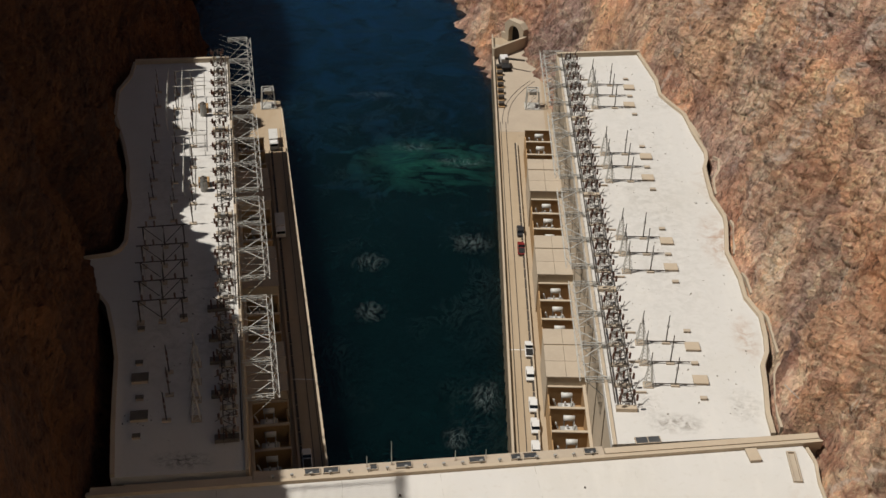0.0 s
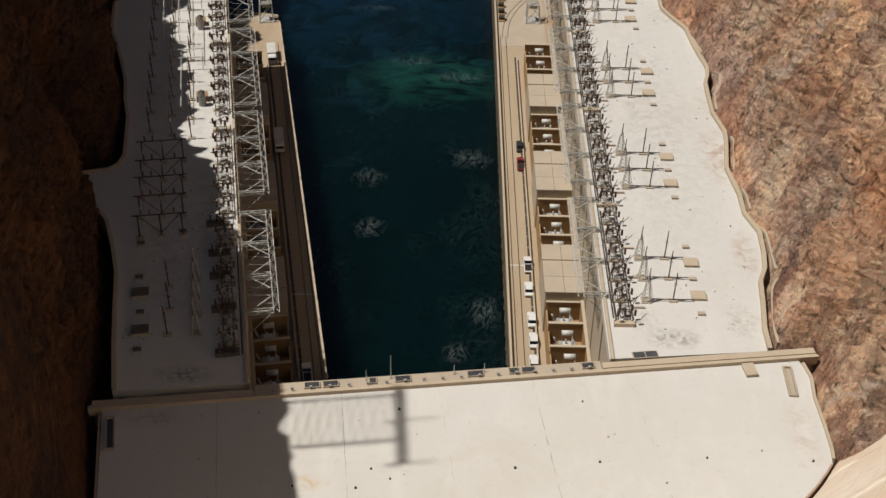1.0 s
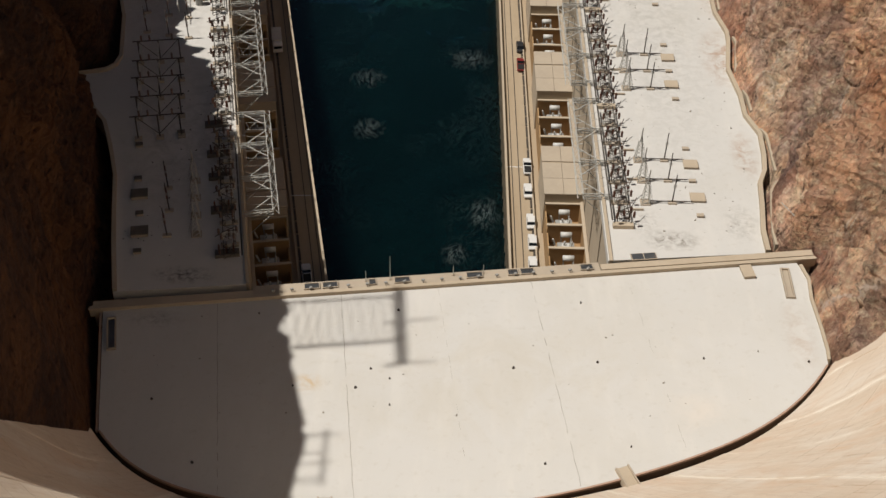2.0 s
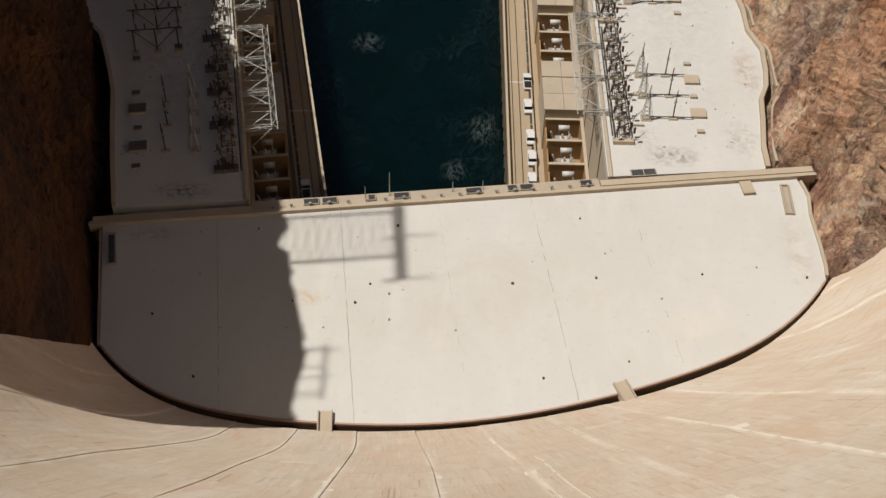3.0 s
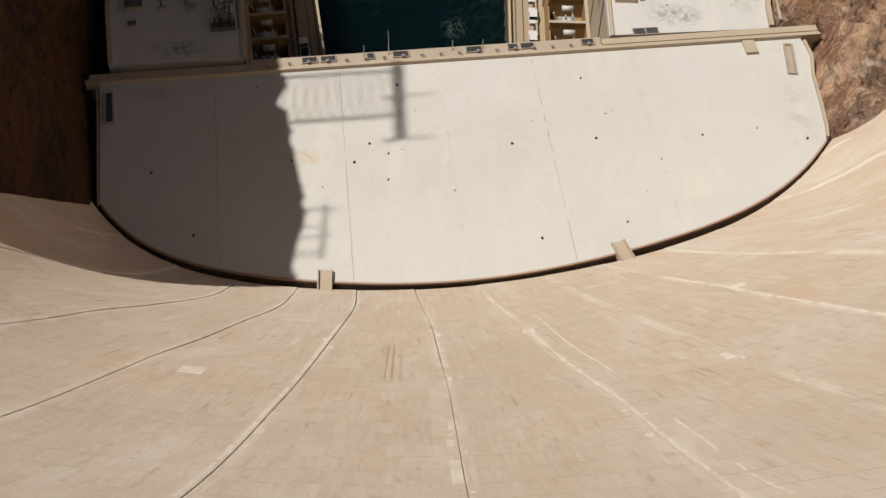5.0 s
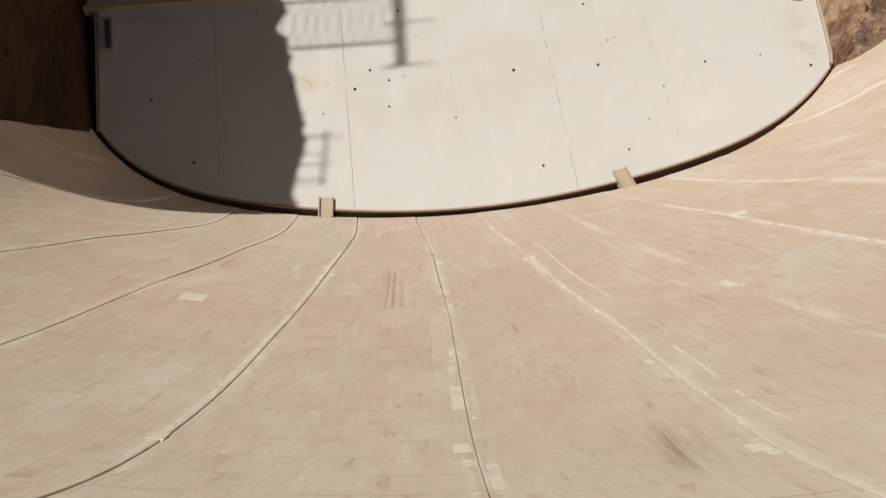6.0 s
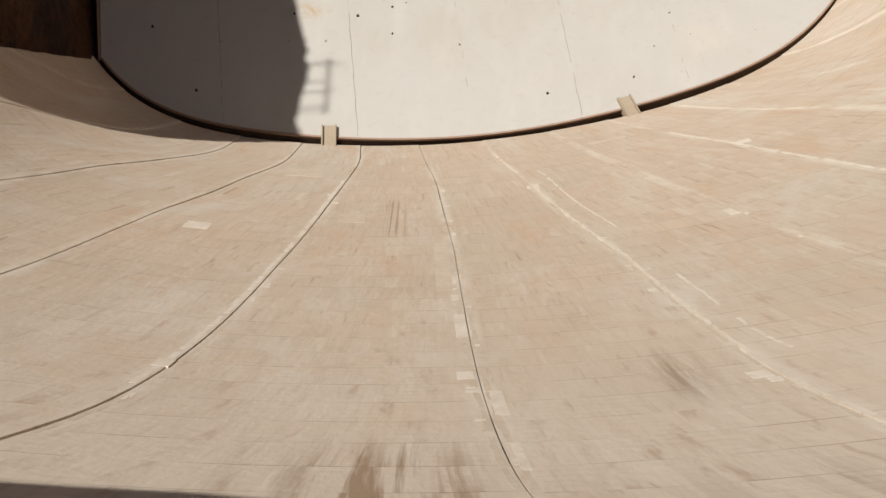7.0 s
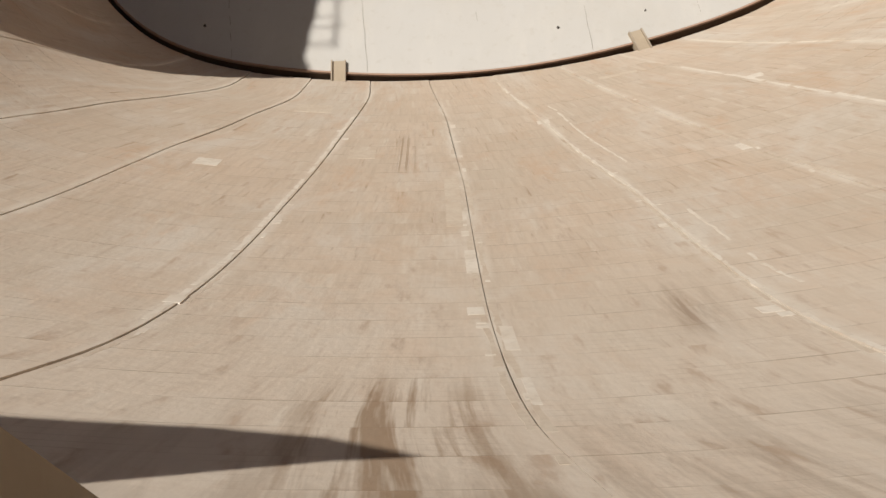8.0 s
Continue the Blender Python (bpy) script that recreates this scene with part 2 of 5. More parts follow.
    nrm = bump_node(nt, math_node(nt, "ADD", line, noise_node(nt, tex.outputs["Object"], (1.2, 1.2, 1.2), 5)), 0.25, 0.15, nrm)
    nt.links.new(nrm, b.inputs["Normal"])
    return m_


def rock_material(name, tones, vein, dark):
    m_, nt, b = blank(name, 0.95, 0.15)
    tex = nt.nodes.new("ShaderNodeTexCoord")
    P = tex.outputs["Object"]
    t0, t1, t2, t3 = tones
    col = mix_node(nt, ramp_node(nt, noise_node(nt, P, (0.028, 0.028, 0.028), 6, 0.6, 0.6), 0.40, 0.62), t0, t1)
    col = mix_node(nt, ramp_node(nt, noise_node(nt, P, (0.05, 0.02, 0.05), 6, 0.65, 1.2, (0.5, 0.2, 0.3)), 0.50, 0.64, 0.9), col, t2)
    col = mix_node(nt, ramp_node(nt, noise_node(nt, P, (0.12, 0.06, 0.09), 6, 0.7, 0.8, (0.2, 0.6, 0.1)), 0.52, 0.66, 0.8), col, t3)
    col = mix_node(nt, ramp_node(nt, noise_node(nt, P, (0.7, 0.45, 0.45), 8, 0.75, 0.6), 0.51, 0.63, 0.65), col, dark)
    col = mix_node(nt, ramp_node(nt, noise_node(nt, P, (0.5, 0.3, 0.9), 8, 0.75, 0.4), 0.52, 0.66, 0.6), col, tuple(min(1, c * 1.5) for c in t3))
    comb = nt.nodes.new("ShaderNodeCombineXYZ")
    for k_, (axis, sc_) in enumerate((((0.48, 0.45, 0.75), 0.016), ((0.0, 0.857, -0.515), 0.16), ((-0.875, 0.247, 0.411), 0.13))):
        dp = nt.nodes.new("ShaderNodeVectorMath")
        dp.operation = "DOT_PRODUCT"
        nt.links.new(P, dp.inputs[0])
        dp.inputs[1].default_value = tuple(v * sc_ for v in axis)
        nt.links.new(dp.outputs["Value"], comb.inputs[k_])
    streak = noise_node(nt, comb.outputs[0], (1, 1, 1), 8, 0.66, 0.5)
    col = mix_node(nt, ramp_node(nt, streak, 0.50, 0.40, 0.75), col, tuple(c * 1.25 for c in dark))
    col = mix_node(nt, ramp_node(nt, streak, 0.55, 0.66, 0.7), col, tuple(min(1, c * 1.15) for c in t3))
    streak2 = noise_node(nt, comb.outputs[0], (0.4, 0.25, 0.25), 6, 0.6, 0.8)
    col = mix_node(nt, ramp_node(nt, streak2, 0.50, 0.60, 0.6), col, t2)
    if vein:
        pale = math_node(nt, "SUBTRACT", 1.0, ramp_node(nt, math_node(nt, "ABSOLUTE", math_node(nt, "SUBTRACT", streak2, 0.47)), 0.002, 0.010))
        col = mix_node(nt, math_node(nt, "MULTIPLY", pale, ramp_node(nt, noise_node(nt, P, (0.15, 0.15, 0.15), 6, 0.75), 0.42, 0.58, 0.8)), col, (0.80, 0.68, 0.56))
    vo = nt.nodes.new("ShaderNodeTexVoronoi")
    vo.feature = "DISTANCE_TO_EDGE"
    vo.inputs["Scale"].default_value = 1.0
    wp = nt.nodes.new("ShaderNodeMapping")
    wp.inputs["Scale"].default_value = (0.16, 0.06, 0.12)
    wp.inputs["Rotation"].default_value = (0.6, 0.3, 0.4)
    dst = nt.nodes.new("ShaderNodeVectorMath")
    dst.operation = "ADD"
    nc = nt.nodes.new("ShaderNodeTexNoise")
    nc.inputs["Scale"].default_value = 0.16
    nc.inputs["Detail"].default_value = 6.0
    nt.links.new(P, nc.inputs["Vector"])
    sc = nt.nodes.new("ShaderNodeVectorMath")
    sc.operation = "SCALE"
    sc.inputs["Scale"].default_value = 3.5
    nt.links.new(nc.outputs["Color"], sc.inputs[0])
    nt.links.new(P, dst.inputs[0])
    nt.links.new(sc.outputs[0], dst.inputs[1])
    nt.links.new(dst.outputs[0], wp.inputs["Vector"])
    nt.links.new(wp.outputs[0], vo.inputs["Vector"])
    # cracks and pits are darkened, crevice shade put into the colour
    crack = math_node(nt, "MULTIPLY", ramp_node(nt, vo.outputs["Distance"], 0.035, 0.0), ramp_node(nt, noise_node(nt, P, (0.08, 0.08, 0.08), 4), 0.46, 0.62, 0.5))
    col = mix_node(nt, crack, col, tuple(c * 0.45 for c in dark))
    pits = ramp_node(nt, noise_node(nt, P, (0.28, 0.16, 0.3), 5, 0.6, 0.5, (0.3, 0.5, 0.2)), 0.66, 0.71, 0.75)
    col = mix_node(nt, pits, col, tuple(c * 0.5 for c in dark))
    if vein:
        w = nt.nodes.new("ShaderNodeTexWave")
        w.inputs["Scale"].default_value = 0.007
        w.inputs["Distortion"].default_value = 4.0
        w.inputs["Detail"].default_value = 5.0
        w.inputs["Detail Scale"].default_value = 2.4
        mp = nt.nodes.new("ShaderNodeMapping")
        mp.inputs["Rotation"].default_value = (0.7, 0.1, 0.9)
        nt.links.new(P, mp.inputs["Vector"])
        nt.links.new(mp.outputs[0], w.inputs["Vector"])
        band = math_node(nt, "MULTIPLY", ramp_node(nt, w.outputs["Fac"], 0.992, 1.0), ramp_node(nt, noise_node(nt, P, (0.2, 0.2, 0.2), 5, 0.7), 0.42, 0.60, 0.85))
        col = mix_node(nt, math_node(nt, "MULTIPLY", band, 0.4), col, (0.66, 0.55, 0.45))
    # fine grain, chipped faces and short dark cracks along the bedding
    col = mix_node(nt, ramp_node(nt, noise_node(nt, comb.outputs[0], (9.0, 5.0, 5.0), 8, 0.78, 0.6), 0.50, 0.62, 0.4), col, tuple(c * 1.1 for c in dark))
    col = mix_node(nt, ramp_node(nt, noise_node(nt, P, (0.9, 1.3, 1.1), 8, 0.8, 0.8), 0.50, 0.66, 0.5), col, tuple(min(1, c * 1.3) for c in t3))
    v2 = nt.nodes.new("ShaderNodeTexVoronoi")
    v2.feature = "DISTANCE_TO_EDGE"
    m2 = nt.nodes.new("ShaderNodeMapping")
    m2.inputs["Scale"].default_value = (7.0, 2.6, 2.6)
    nt.links.new(comb.outputs[0], m2.inputs["Vector"])
    w2 = nt.nodes.new("ShaderNodeVectorMath")
    w2.operation = "ADD"
    s2 = nt.nodes.new("ShaderNodeVectorMath")
    s2.operation = "SCALE"
    s2.inputs["Scale"].default_value = 0.9
    n2 = nt.nodes.new("ShaderNodeTexNoise")
    n2.inputs["Scale"].default_value = 0.5
    n2.inputs["Detail"].default_value = 6.0
    nt.links.new(P, n2.inputs["Vector"])
    nt.links.new(n2.outputs["Color"], s2.inputs[0])
    nt.links.new(m2.outputs[0], w2.inputs[0])
    nt.links.new(s2.outputs[0], w2.inputs[1])
    nt.links.new(w2.outputs[0], v2.inputs["Vector"])
    v2.inputs["Scale"].default_value = 1.0
    # split lines coloured dark, as if each crevice lay in shade
    split = math_node(nt, "MULTIPLY", ramp_node(nt, v2.outputs["Distance"], 0.09, 0.0), ramp_node(nt, noise_node(nt, P, (0.14, 0.14, 0.14), 6, 0.75), 0.50, 0.62, 0.55))
    col = mix_node(nt, split, col, tuple(c * 0.35 for c in dark))
    chips = ramp_node(nt, noise_node(nt, comb.outputs[0], (16.0, 5.5, 5.5), 8, 0.78, 0.2), 0.55, 0.62, 0.8)
    col = mix_node(nt, chips, col, tuple(c * 0.4 for c in dark))
    if vein:
        # zones of purple-grey and orange rock
        for size, lo_, hi_, tint in ((0.021, 0.48, 0.58, (0.90, 0.86, 0.93, 1)), (0.026, 0.48, 0.58, (1.22, 1.08, 0.95, 1)), (0.06, 0.50, 0.56, (1.24, 1.22, 1.16, 1)), (0.055, 0.53, 0.58, (0.74, 0.70, 0.71, 1))):
            zone = nt.nodes.new("ShaderNodeMix")
            zone.data_type, zone.blend_type = "RGBA", "MULTIPLY"
            nt.links.new(ramp_node(nt, noise_node(nt, P, (size, size * 0.55, size), 7, 0.62, 0.9, (0.7, size * 9, 0.5)), lo_, hi_), zone.inputs["Factor"])
            nt.links.new(col, zone.inputs["A"])
            zone.inputs["B"].default_value = tint
            col = zone.outputs["Result"]
        # three pale dykes that climb the wall
        sp = nt.nodes.new("ShaderNodeSeparateXYZ")
        nt.links.new(P, sp.inputs[0])
        wob = math_node(nt, "MULTIPLY", math_node(nt, "SUBTRACT", noise_node(nt, P, (0.10, 0.10, 0.10), 6, 0.65), 0.5), 9.0)
        for y0, lean, wide in ((303.2, 0.416, 1.6), (235.4, 0.20, 1.5), (158.0, -0.6, 1.2)):
            gap = math_node(nt, "SUBTRACT", math_node(nt, "SUBTRACT", sp.outputs[1], math_node(nt, "MULTIPLY", sp.outputs[2], lean)), y0)
            dyke = ramp_node(nt, math_node(nt, "ABSOLUTE", math_node(nt, "ADD", gap, wob)), wide, wide * 0.2)
            col = mix_node(nt, math_node(nt, "MULTIPLY", dyke, ramp_node(nt, noise_node(nt, P, (0.6, 0.6, 0.6), 7, 0.8, 0.5), 0.40, 0.56, 0.85)), col, (0.78, 0.64, 0.53))
    nt.links.new(col, b.inputs["Base Color"])
    nrm = bump_node(nt, ramp_node(nt, v2.outputs["Distance"], 0.0, 0.2), 0.7, 0.6)
    nrm = bump_node(nt, noise_node(nt, P, (0.30, 0.18, 0.22), 8, 0.68, 0.7, (0.4, 0.3, 0.2)), 1.0, 3.2, nrm)
    nrm = bump_node(nt, ramp_node(nt, vo.outputs["Distance"], 0.0, 0.12), 0.8, 1.0, nrm)
    nrm = bump_node(nt, noise_node(nt, P, (1.3, 0.9, 1.0), 6, 0.7, 0.4), 1.0, 1.1, nrm)
    nt.links.new(nrm, b.inputs["Normal"])
    return m_


def water_material():
    m_, nt, b = blank("river_water", 0.07, 0.25)
    tex = nt.nodes.new("ShaderNodeTexCoord")
    P = tex.outputs["Object"]

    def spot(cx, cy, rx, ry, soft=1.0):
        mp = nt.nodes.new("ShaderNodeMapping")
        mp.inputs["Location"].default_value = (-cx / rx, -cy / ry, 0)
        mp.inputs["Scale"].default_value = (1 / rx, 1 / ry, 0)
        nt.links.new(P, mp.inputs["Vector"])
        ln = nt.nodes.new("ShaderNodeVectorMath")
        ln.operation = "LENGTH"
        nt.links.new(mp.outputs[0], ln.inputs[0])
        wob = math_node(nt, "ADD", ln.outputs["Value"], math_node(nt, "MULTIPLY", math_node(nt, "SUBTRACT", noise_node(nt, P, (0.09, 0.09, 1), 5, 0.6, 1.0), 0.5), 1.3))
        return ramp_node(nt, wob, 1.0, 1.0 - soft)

    col = mix_node(nt, ramp_node(nt, noise_node(nt, P, (0.012, 0.008, 1), 3), 0.4, 0.6), (0.0009, 0.0055, 0.0058), (0.0014, 0.0078, 0.0088))
    # bluer far reach: water tint plus sky reflection put into the colour
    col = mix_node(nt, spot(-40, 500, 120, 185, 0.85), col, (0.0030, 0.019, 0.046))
    swirl = noise_node(nt, P, (0.06, 0.11, 1), 7, 0.66, 2.6)
    green = math_node(nt, "MULTIPLY", spot(-3, 333, 27, 18, 0.9), ramp_node(nt, swirl, 0.36, 0.62))
    col = mix_node(nt, green, col, (0.011, 0.066, 0.048))
    foam_tex = noise_node(nt, P, (0.13, 0.07, 1), 8, 0.66, 3.5)
    lines = math_node(nt, "SUBTRACT", 1.0, ramp_node(nt, math_node(nt, "ABSOLUTE", math_node(nt, "SUBTRACT", foam_tex, 0.5)), 0.0, 0.035))
    clumps = ramp_node(nt, noise_node(nt, P, (0.5, 0.35, 1), 8, 0.72, 1.5), 0.52, 0.72)
    sparse = ramp_node(nt, noise_node(nt, P, (0.035, 0.03, 1), 3), 0.50, 0.66)
    wisps = math_node(nt, "MULTIPLY", math_node(nt, "MULTIPLY", lines, sparse), 0.10)
    patches = None
    for cx, cy, rx, ry in ((-18.5, 281, 5, 4.5), (-17.5, 259, 4.5, 4.5), (8, 291, 6.5, 6), (5, 334, 10, 3.5), (3.5, 214, 3.5, 4), (-23, 377, 8, 2.5), (-8, 343, 8, 3), (10, 228, 4, 6)):
        p_ = spot(cx, cy, rx, ry, 0.8)
        patches = p_ if patches is None else math_node(nt, "MAXIMUM", patches, p_)
    churn = math_node(nt, "MULTIPLY", patches, math_node(nt, "ADD", math_node(nt, "MULTIPLY", lines, 0.14), math_node(nt, "MULTIPLY", clumps, 0.09)))
    col = mix_node(nt, wisps, col, (0.10, 0.16, 0.15))
    col = mix_node(nt, churn, col, (0.50, 0.58, 0.56))
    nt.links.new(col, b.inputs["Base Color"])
    b.inputs["Subsurface Weight"].default_value = 1.0
    b.inputs["Subsurface Radius"].default_value = (1.0, 1.0, 1.0)
    b.inputs["Subsurface Scale"].default_value = 110.0
    nt.links.new(ramp_node(nt, churn, 0.0, 0.4, 0.7, 0.07), b.inputs["Roughness"])
    nrm = bump_node(nt, noise_node(nt, P, (0.35, 0.2, 1), 5, 0.6, 1.0), 0.35, 0.5)
    nrm = bump_node(nt, noise_node(nt, P, (1.6, 1.1, 1), 4, 0.6, 0.5), 0.3, 0.12, nrm)
    nt.links.new(nrm, b.inputs["Normal"])
    return m_


def stained_roof(name, stains, m_=None):
    """The same coating, with stains of their own shape."""
    m_ = M_ROOF.copy()
    m_.name = name
    nt = m_.node_tree
    b = nt.nodes["Principled BSDF"]
    col = b.inputs["Base Color"].links[0].from_socket
    tex = nt.nodes.new("ShaderNodeTexCoord")
    P = tex.outputs["Object"]
    for cx, cy, rx, ry, tint, amount, grain in stains:
        mp = nt.nodes.new("ShaderNodeMapping")
        mp.inputs["Location"].default_value = (-cx / rx, -cy / ry, 0)
        mp.inputs["Scale"].default_value = (1 / rx, 1 / ry, 0)
        nt.links.new(P, mp.inputs["Vector"])
        ln = nt.nodes.new("ShaderNodeVectorMath")
        ln.operation = "LENGTH"
        nt.links.new(mp.outputs[0], ln.inputs[0])
        body_ = math_node(nt, "MULTIPLY", ramp_node(nt, ln.outputs["Value"], 1.0, 0.2), ramp_node(nt, noise_node(nt, P, (grain, grain, grain), 6, 0.7, 0.8), 0.42, 0.66, amount))
        col = mix_node(nt, body_, col, tint)
    nt.links.new(col, b.inputs["Base Color"])
    return m_


SOOT, RUST = (0.17, 0.15, 0.12), (0.40, 0.25, 0.16)
M_ROOF_E = stained_roof("east_roof_coating", [(40.5, 173, 6, 3.2, SOOT, 0.9, 0.7), (36, 178, 4, 5, SOOT, 0.35, 0.9), (57.5, 231, 5, 13, RUST, 0.9, 0.35), (57, 198, 3.0, 9, RUST, 0.8, 0.4),
                                                   (58.5, 255, 4, 10, RUST, 0.5, 0.35), (53, 178, 4, 6, SOOT, 0.45, 0.8), (45, 240, 12, 70, SOOT, 0.25, 0.5), (54, 296, 5, 8, SOOT, 0.35, 0.5)])
M_ROOF_W = stained_roof("west_roof_coating", [(-42, 161.5, 6, 2.6, (0.08, 0.075, 0.07), 1.0, 1.0), (-48, 200, 14, 30, SOOT, 0.4, 0.3), (-58, 250, 14, 40, SOOT, 0.3, 0.3)])
M_ROOF_C = stained_roof("central_roof_coating", [(-19.5, 137.6, 3.2, 2.6, (0.55, 0.36, 0.14), 0.7, 0.35), (-45, 151, 6, 2.5, SOOT, 0.5, 0.8), (5, 140, 60, 22, (0.56, 0.52, 0.44), 0.5, 0.08), (40, 133, 8, 8, (0.72, 0.66, 0.58), 0.5, 0.15), (58, 150, 3, 10, RUST, 0.4, 0.5)])
M_DAM = dam_material()
M_ROCK_R = rock_material("sunlit_rock", ((0.80, 0.535, 0.38), (0.57, 0.39, 0.315), (0.76, 0.42, 0.255), (0.92, 0.69, 0.47)), True, (0.22, 0.135, 0.10))
# west wall: the same rock recoloured dark, with the canyon shade in its tones
M_ROCK_L = rock_material("shade_toned_rock", ((0.13, 0.066, 0.04), (0.092, 0.051, 0.039), (0.23, 0.104, 0.045), (0.166, 0.077, 0.038)), False, (0.055, 0.035, 0.03))
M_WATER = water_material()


# ---- building helpers ----
def mesh_object(name, verts, faces, mat, parent=None, smooth=False, label=""):
    me = bpy.data.meshes.new(name)
    me.from_pydata([tuple(v) for v in verts], [], faces)
    me.update()
    if mat:
        me.materials.append(mat)
    if smooth:
        me.polygons.foreach_set("use_smooth", [True] * len(me.polygons))
    ob = new(name, me)
    if parent is not None:
        ob.parent = parent
    if label:
        tagged(ob, label)
    return ob


class Solid:
    """Gathers boxes, bars and tubes of one part."""

    def __init__(self):
        self.v, self.f = [], []

    def box(self, x0, x1, y0, y1, z0, z1, bevel=0.0):
        b = len(self.v)
        if bevel:
            c = bevel
            self.v += [(x, y, z) for z, i in ((z0, 0), (z1 - c, 0), (z1, c)) for x, y in ((x0 + i, y0 + i), (x1 - i, y0 + i), (x1 - i, y1 - i), (x0 + i, y1 - i))]
            self.f += [(b + 3, b + 2, b + 1, b), (b + 8, b + 9, b + 10, b + 11)]
            for k in (0, 4):
                self.f += [(b + k + i, b + k + (i + 1) % 4, b + k + 4 + (i + 1) % 4, b + k + 4 + i) for i in range(4)]
            return self
        self.v += [(x, y, z) for z in (z0, z1) for x, y in ((x0, y0), (x1, y0), (x1, y1), (x0, y1))]
        self.f += [(b + 3, b + 2, b + 1, b), (b + 4, b + 5, b + 6, b + 7)]
        self.f += [(b + i, b + (i + 1) % 4, b + 4 + (i + 1) % 4, b + 4 + i) for i in range(4)]
        return self

    def tube(self, p, q, r0, r1=None, n=4, turn=0.785):
        r1 = r0 if r1 is None else r1
        p, q = Vector(p), Vector(q)
        d = (q - p).normalized()
        a = d.orthogonal().normalized()
        if abs(d.z) < 0.99:
            a = d.cross(Vector((0, 0, 1))).normalized()
        c = d.cross(a)
        b = len(self.v)
        for o_, r in ((p, r0), (q, r1)):
            for i in range(n):
                t_ = turn + 2 * math.pi * i / n
                self.v.append(tuple(o_ + a * (r * math.cos(t_)) + c * (r * math.sin(t_))))
        self.f += [(b + i, b + (i + 1) % n, b + n + (i + 1) % n, b + n + i) for i in range(n)]
        self.f += [tuple(range(b + n - 1, b - 1, -1)), tuple(range(b + n, b + 2 * n))]
        return self

    def truss(self, p, q, w, h, cells, bar=0.07):
        """A square lattice beam between two points."""
        p, q = Vector(p), Vector(q)
        d = (q - p).normalized()
        a = d.cross(Vector((0, 0, 1))).normalized() if abs(d.z) < 0.95 else Vector((1, 0, 0))
        c = a.cross(d).normalized()
        corners = [a * (i * w / 2) + c * (j * h / 2) for i, j in ((-1, -1), (1, -1), (1, 1), (-1, 1))]
        for o_ in corners:
            self.tube(p + o_, q + o_, bar * 1.3)
        for k in range(cells):
            e0, e1 = p.lerp(q, k / cells), p.lerp(q, (k + 1) / cells)
            for i in range(4):
                o0, o1 = corners[i], corners[(i + 1) % 4]
                if k % 2:
                    o0, o1 = o1, o0
                self.tube(e0 + o0, e1 + o1, bar * 0.8)
        return self

    def part(self, name, mat, parent=None, label="", smooth=False):
        return mesh_object(name, self.v, self.f, mat, parent, smooth, label)


def thing(name, label, category, group="", kind=""):
    return tagged(new(name), label, category, group, kind)


def prism(name, outline, z0, z1, mat, parent=None, label=""):
    """An upright solid over a plan outline that runs counter-clockwise."""
    n = len(outline)
    verts = [(x, y, z0) for x, y in outline] + [(x, y, z1) for x, y in outline]
    faces = [tuple(range(n - 1, -1, -1)), tuple(range(n, 2 * n))]
    faces += [(i, (i + 1) % n, n + (i + 1) % n, n + i) for i in range(n)]
    return mesh_object(name, verts, faces, mat, parent, label=label)


def ribbon(name, line, width, z0, z1, mat, parent=None, label=""):
    """A low wall along a plan line; width lies to the line's left."""
    pts = [Vector((x, y)) for x, y in line]
    off = []
    for i, p in enumerate(pts):
        d = (pts[min(i + 1, len(pts) - 1)] - pts[max(i - 1, 0)]).normalized()
        off.append(p + Vector((-d.y, d.x)) * width)
    n = len(pts)
    verts = [(*p, z) for z in (z0, z1) for p in pts] + [(*p, z) for z in (z0, z1) for p in off]
    faces = []
    for i in range(n - 1):
        faces += [(i, i + 1, n + i + 1, n + i), (2 * n + i + 1, 2 * n + i, 3 * n + i, 3 * n + i + 1), (n + i, n + i + 1, 3 * n + i + 1, 3 * n + i), (i + 1, i, 2 * n + i, 2 * n + i + 1)]
    faces += [(0, n, 3 * n, 2 * n), (n - 1, 3 * n - 1, 4 * n - 1, 2 * n - 1)]
    return mesh_object(name, verts, faces, mat, parent, label=label)


def piecewise(knots, v):
    return float(np.interp(v, [k[0] for k in knots], [k[1] for k in knots]))


# ---- the plan ----
DECK, RIVER = -28.0, -40.0
UL = Vector((-0.1647, 0.9863))
NL = Vector((-0.9863, -0.1647))
OL, OR_ = Vector((-30.73, 158.4)), Vector((29.2, 165.0))


def spot_on(side, s, n):
    """s metres down the wing from the dam, n metres from its river wall towards the cliff."""
    if side > 0:
        return OR_ + Vector((n, s))
    return OL + UL * s + NL * n


def place(side, s, n, z=0.0):
    p = spot_on(side, s, n)
    return pose(p.x, p.y, z, 0, 0, 0 if side > 0 else 189.48)


def arc_y(x):
    """Edge of the central roof along the dam."""
    return float(np.polyval((8.762, -6.943, -5.837, 3.997, 13.239, 4.347, 113.956), x / 50))


def foot_y(x):
    """Foot of the dam at the height of the roof; straight on into the canyon walls."""
    v = min(max(x, -50.0), 61.5)
    return float(np.polyval((6.217, -4.956, -0.933, 1.549, 10.409, 5.099, 113.11), v / 50)) + 1.2 * abs(x - v)


CREST = 144.5


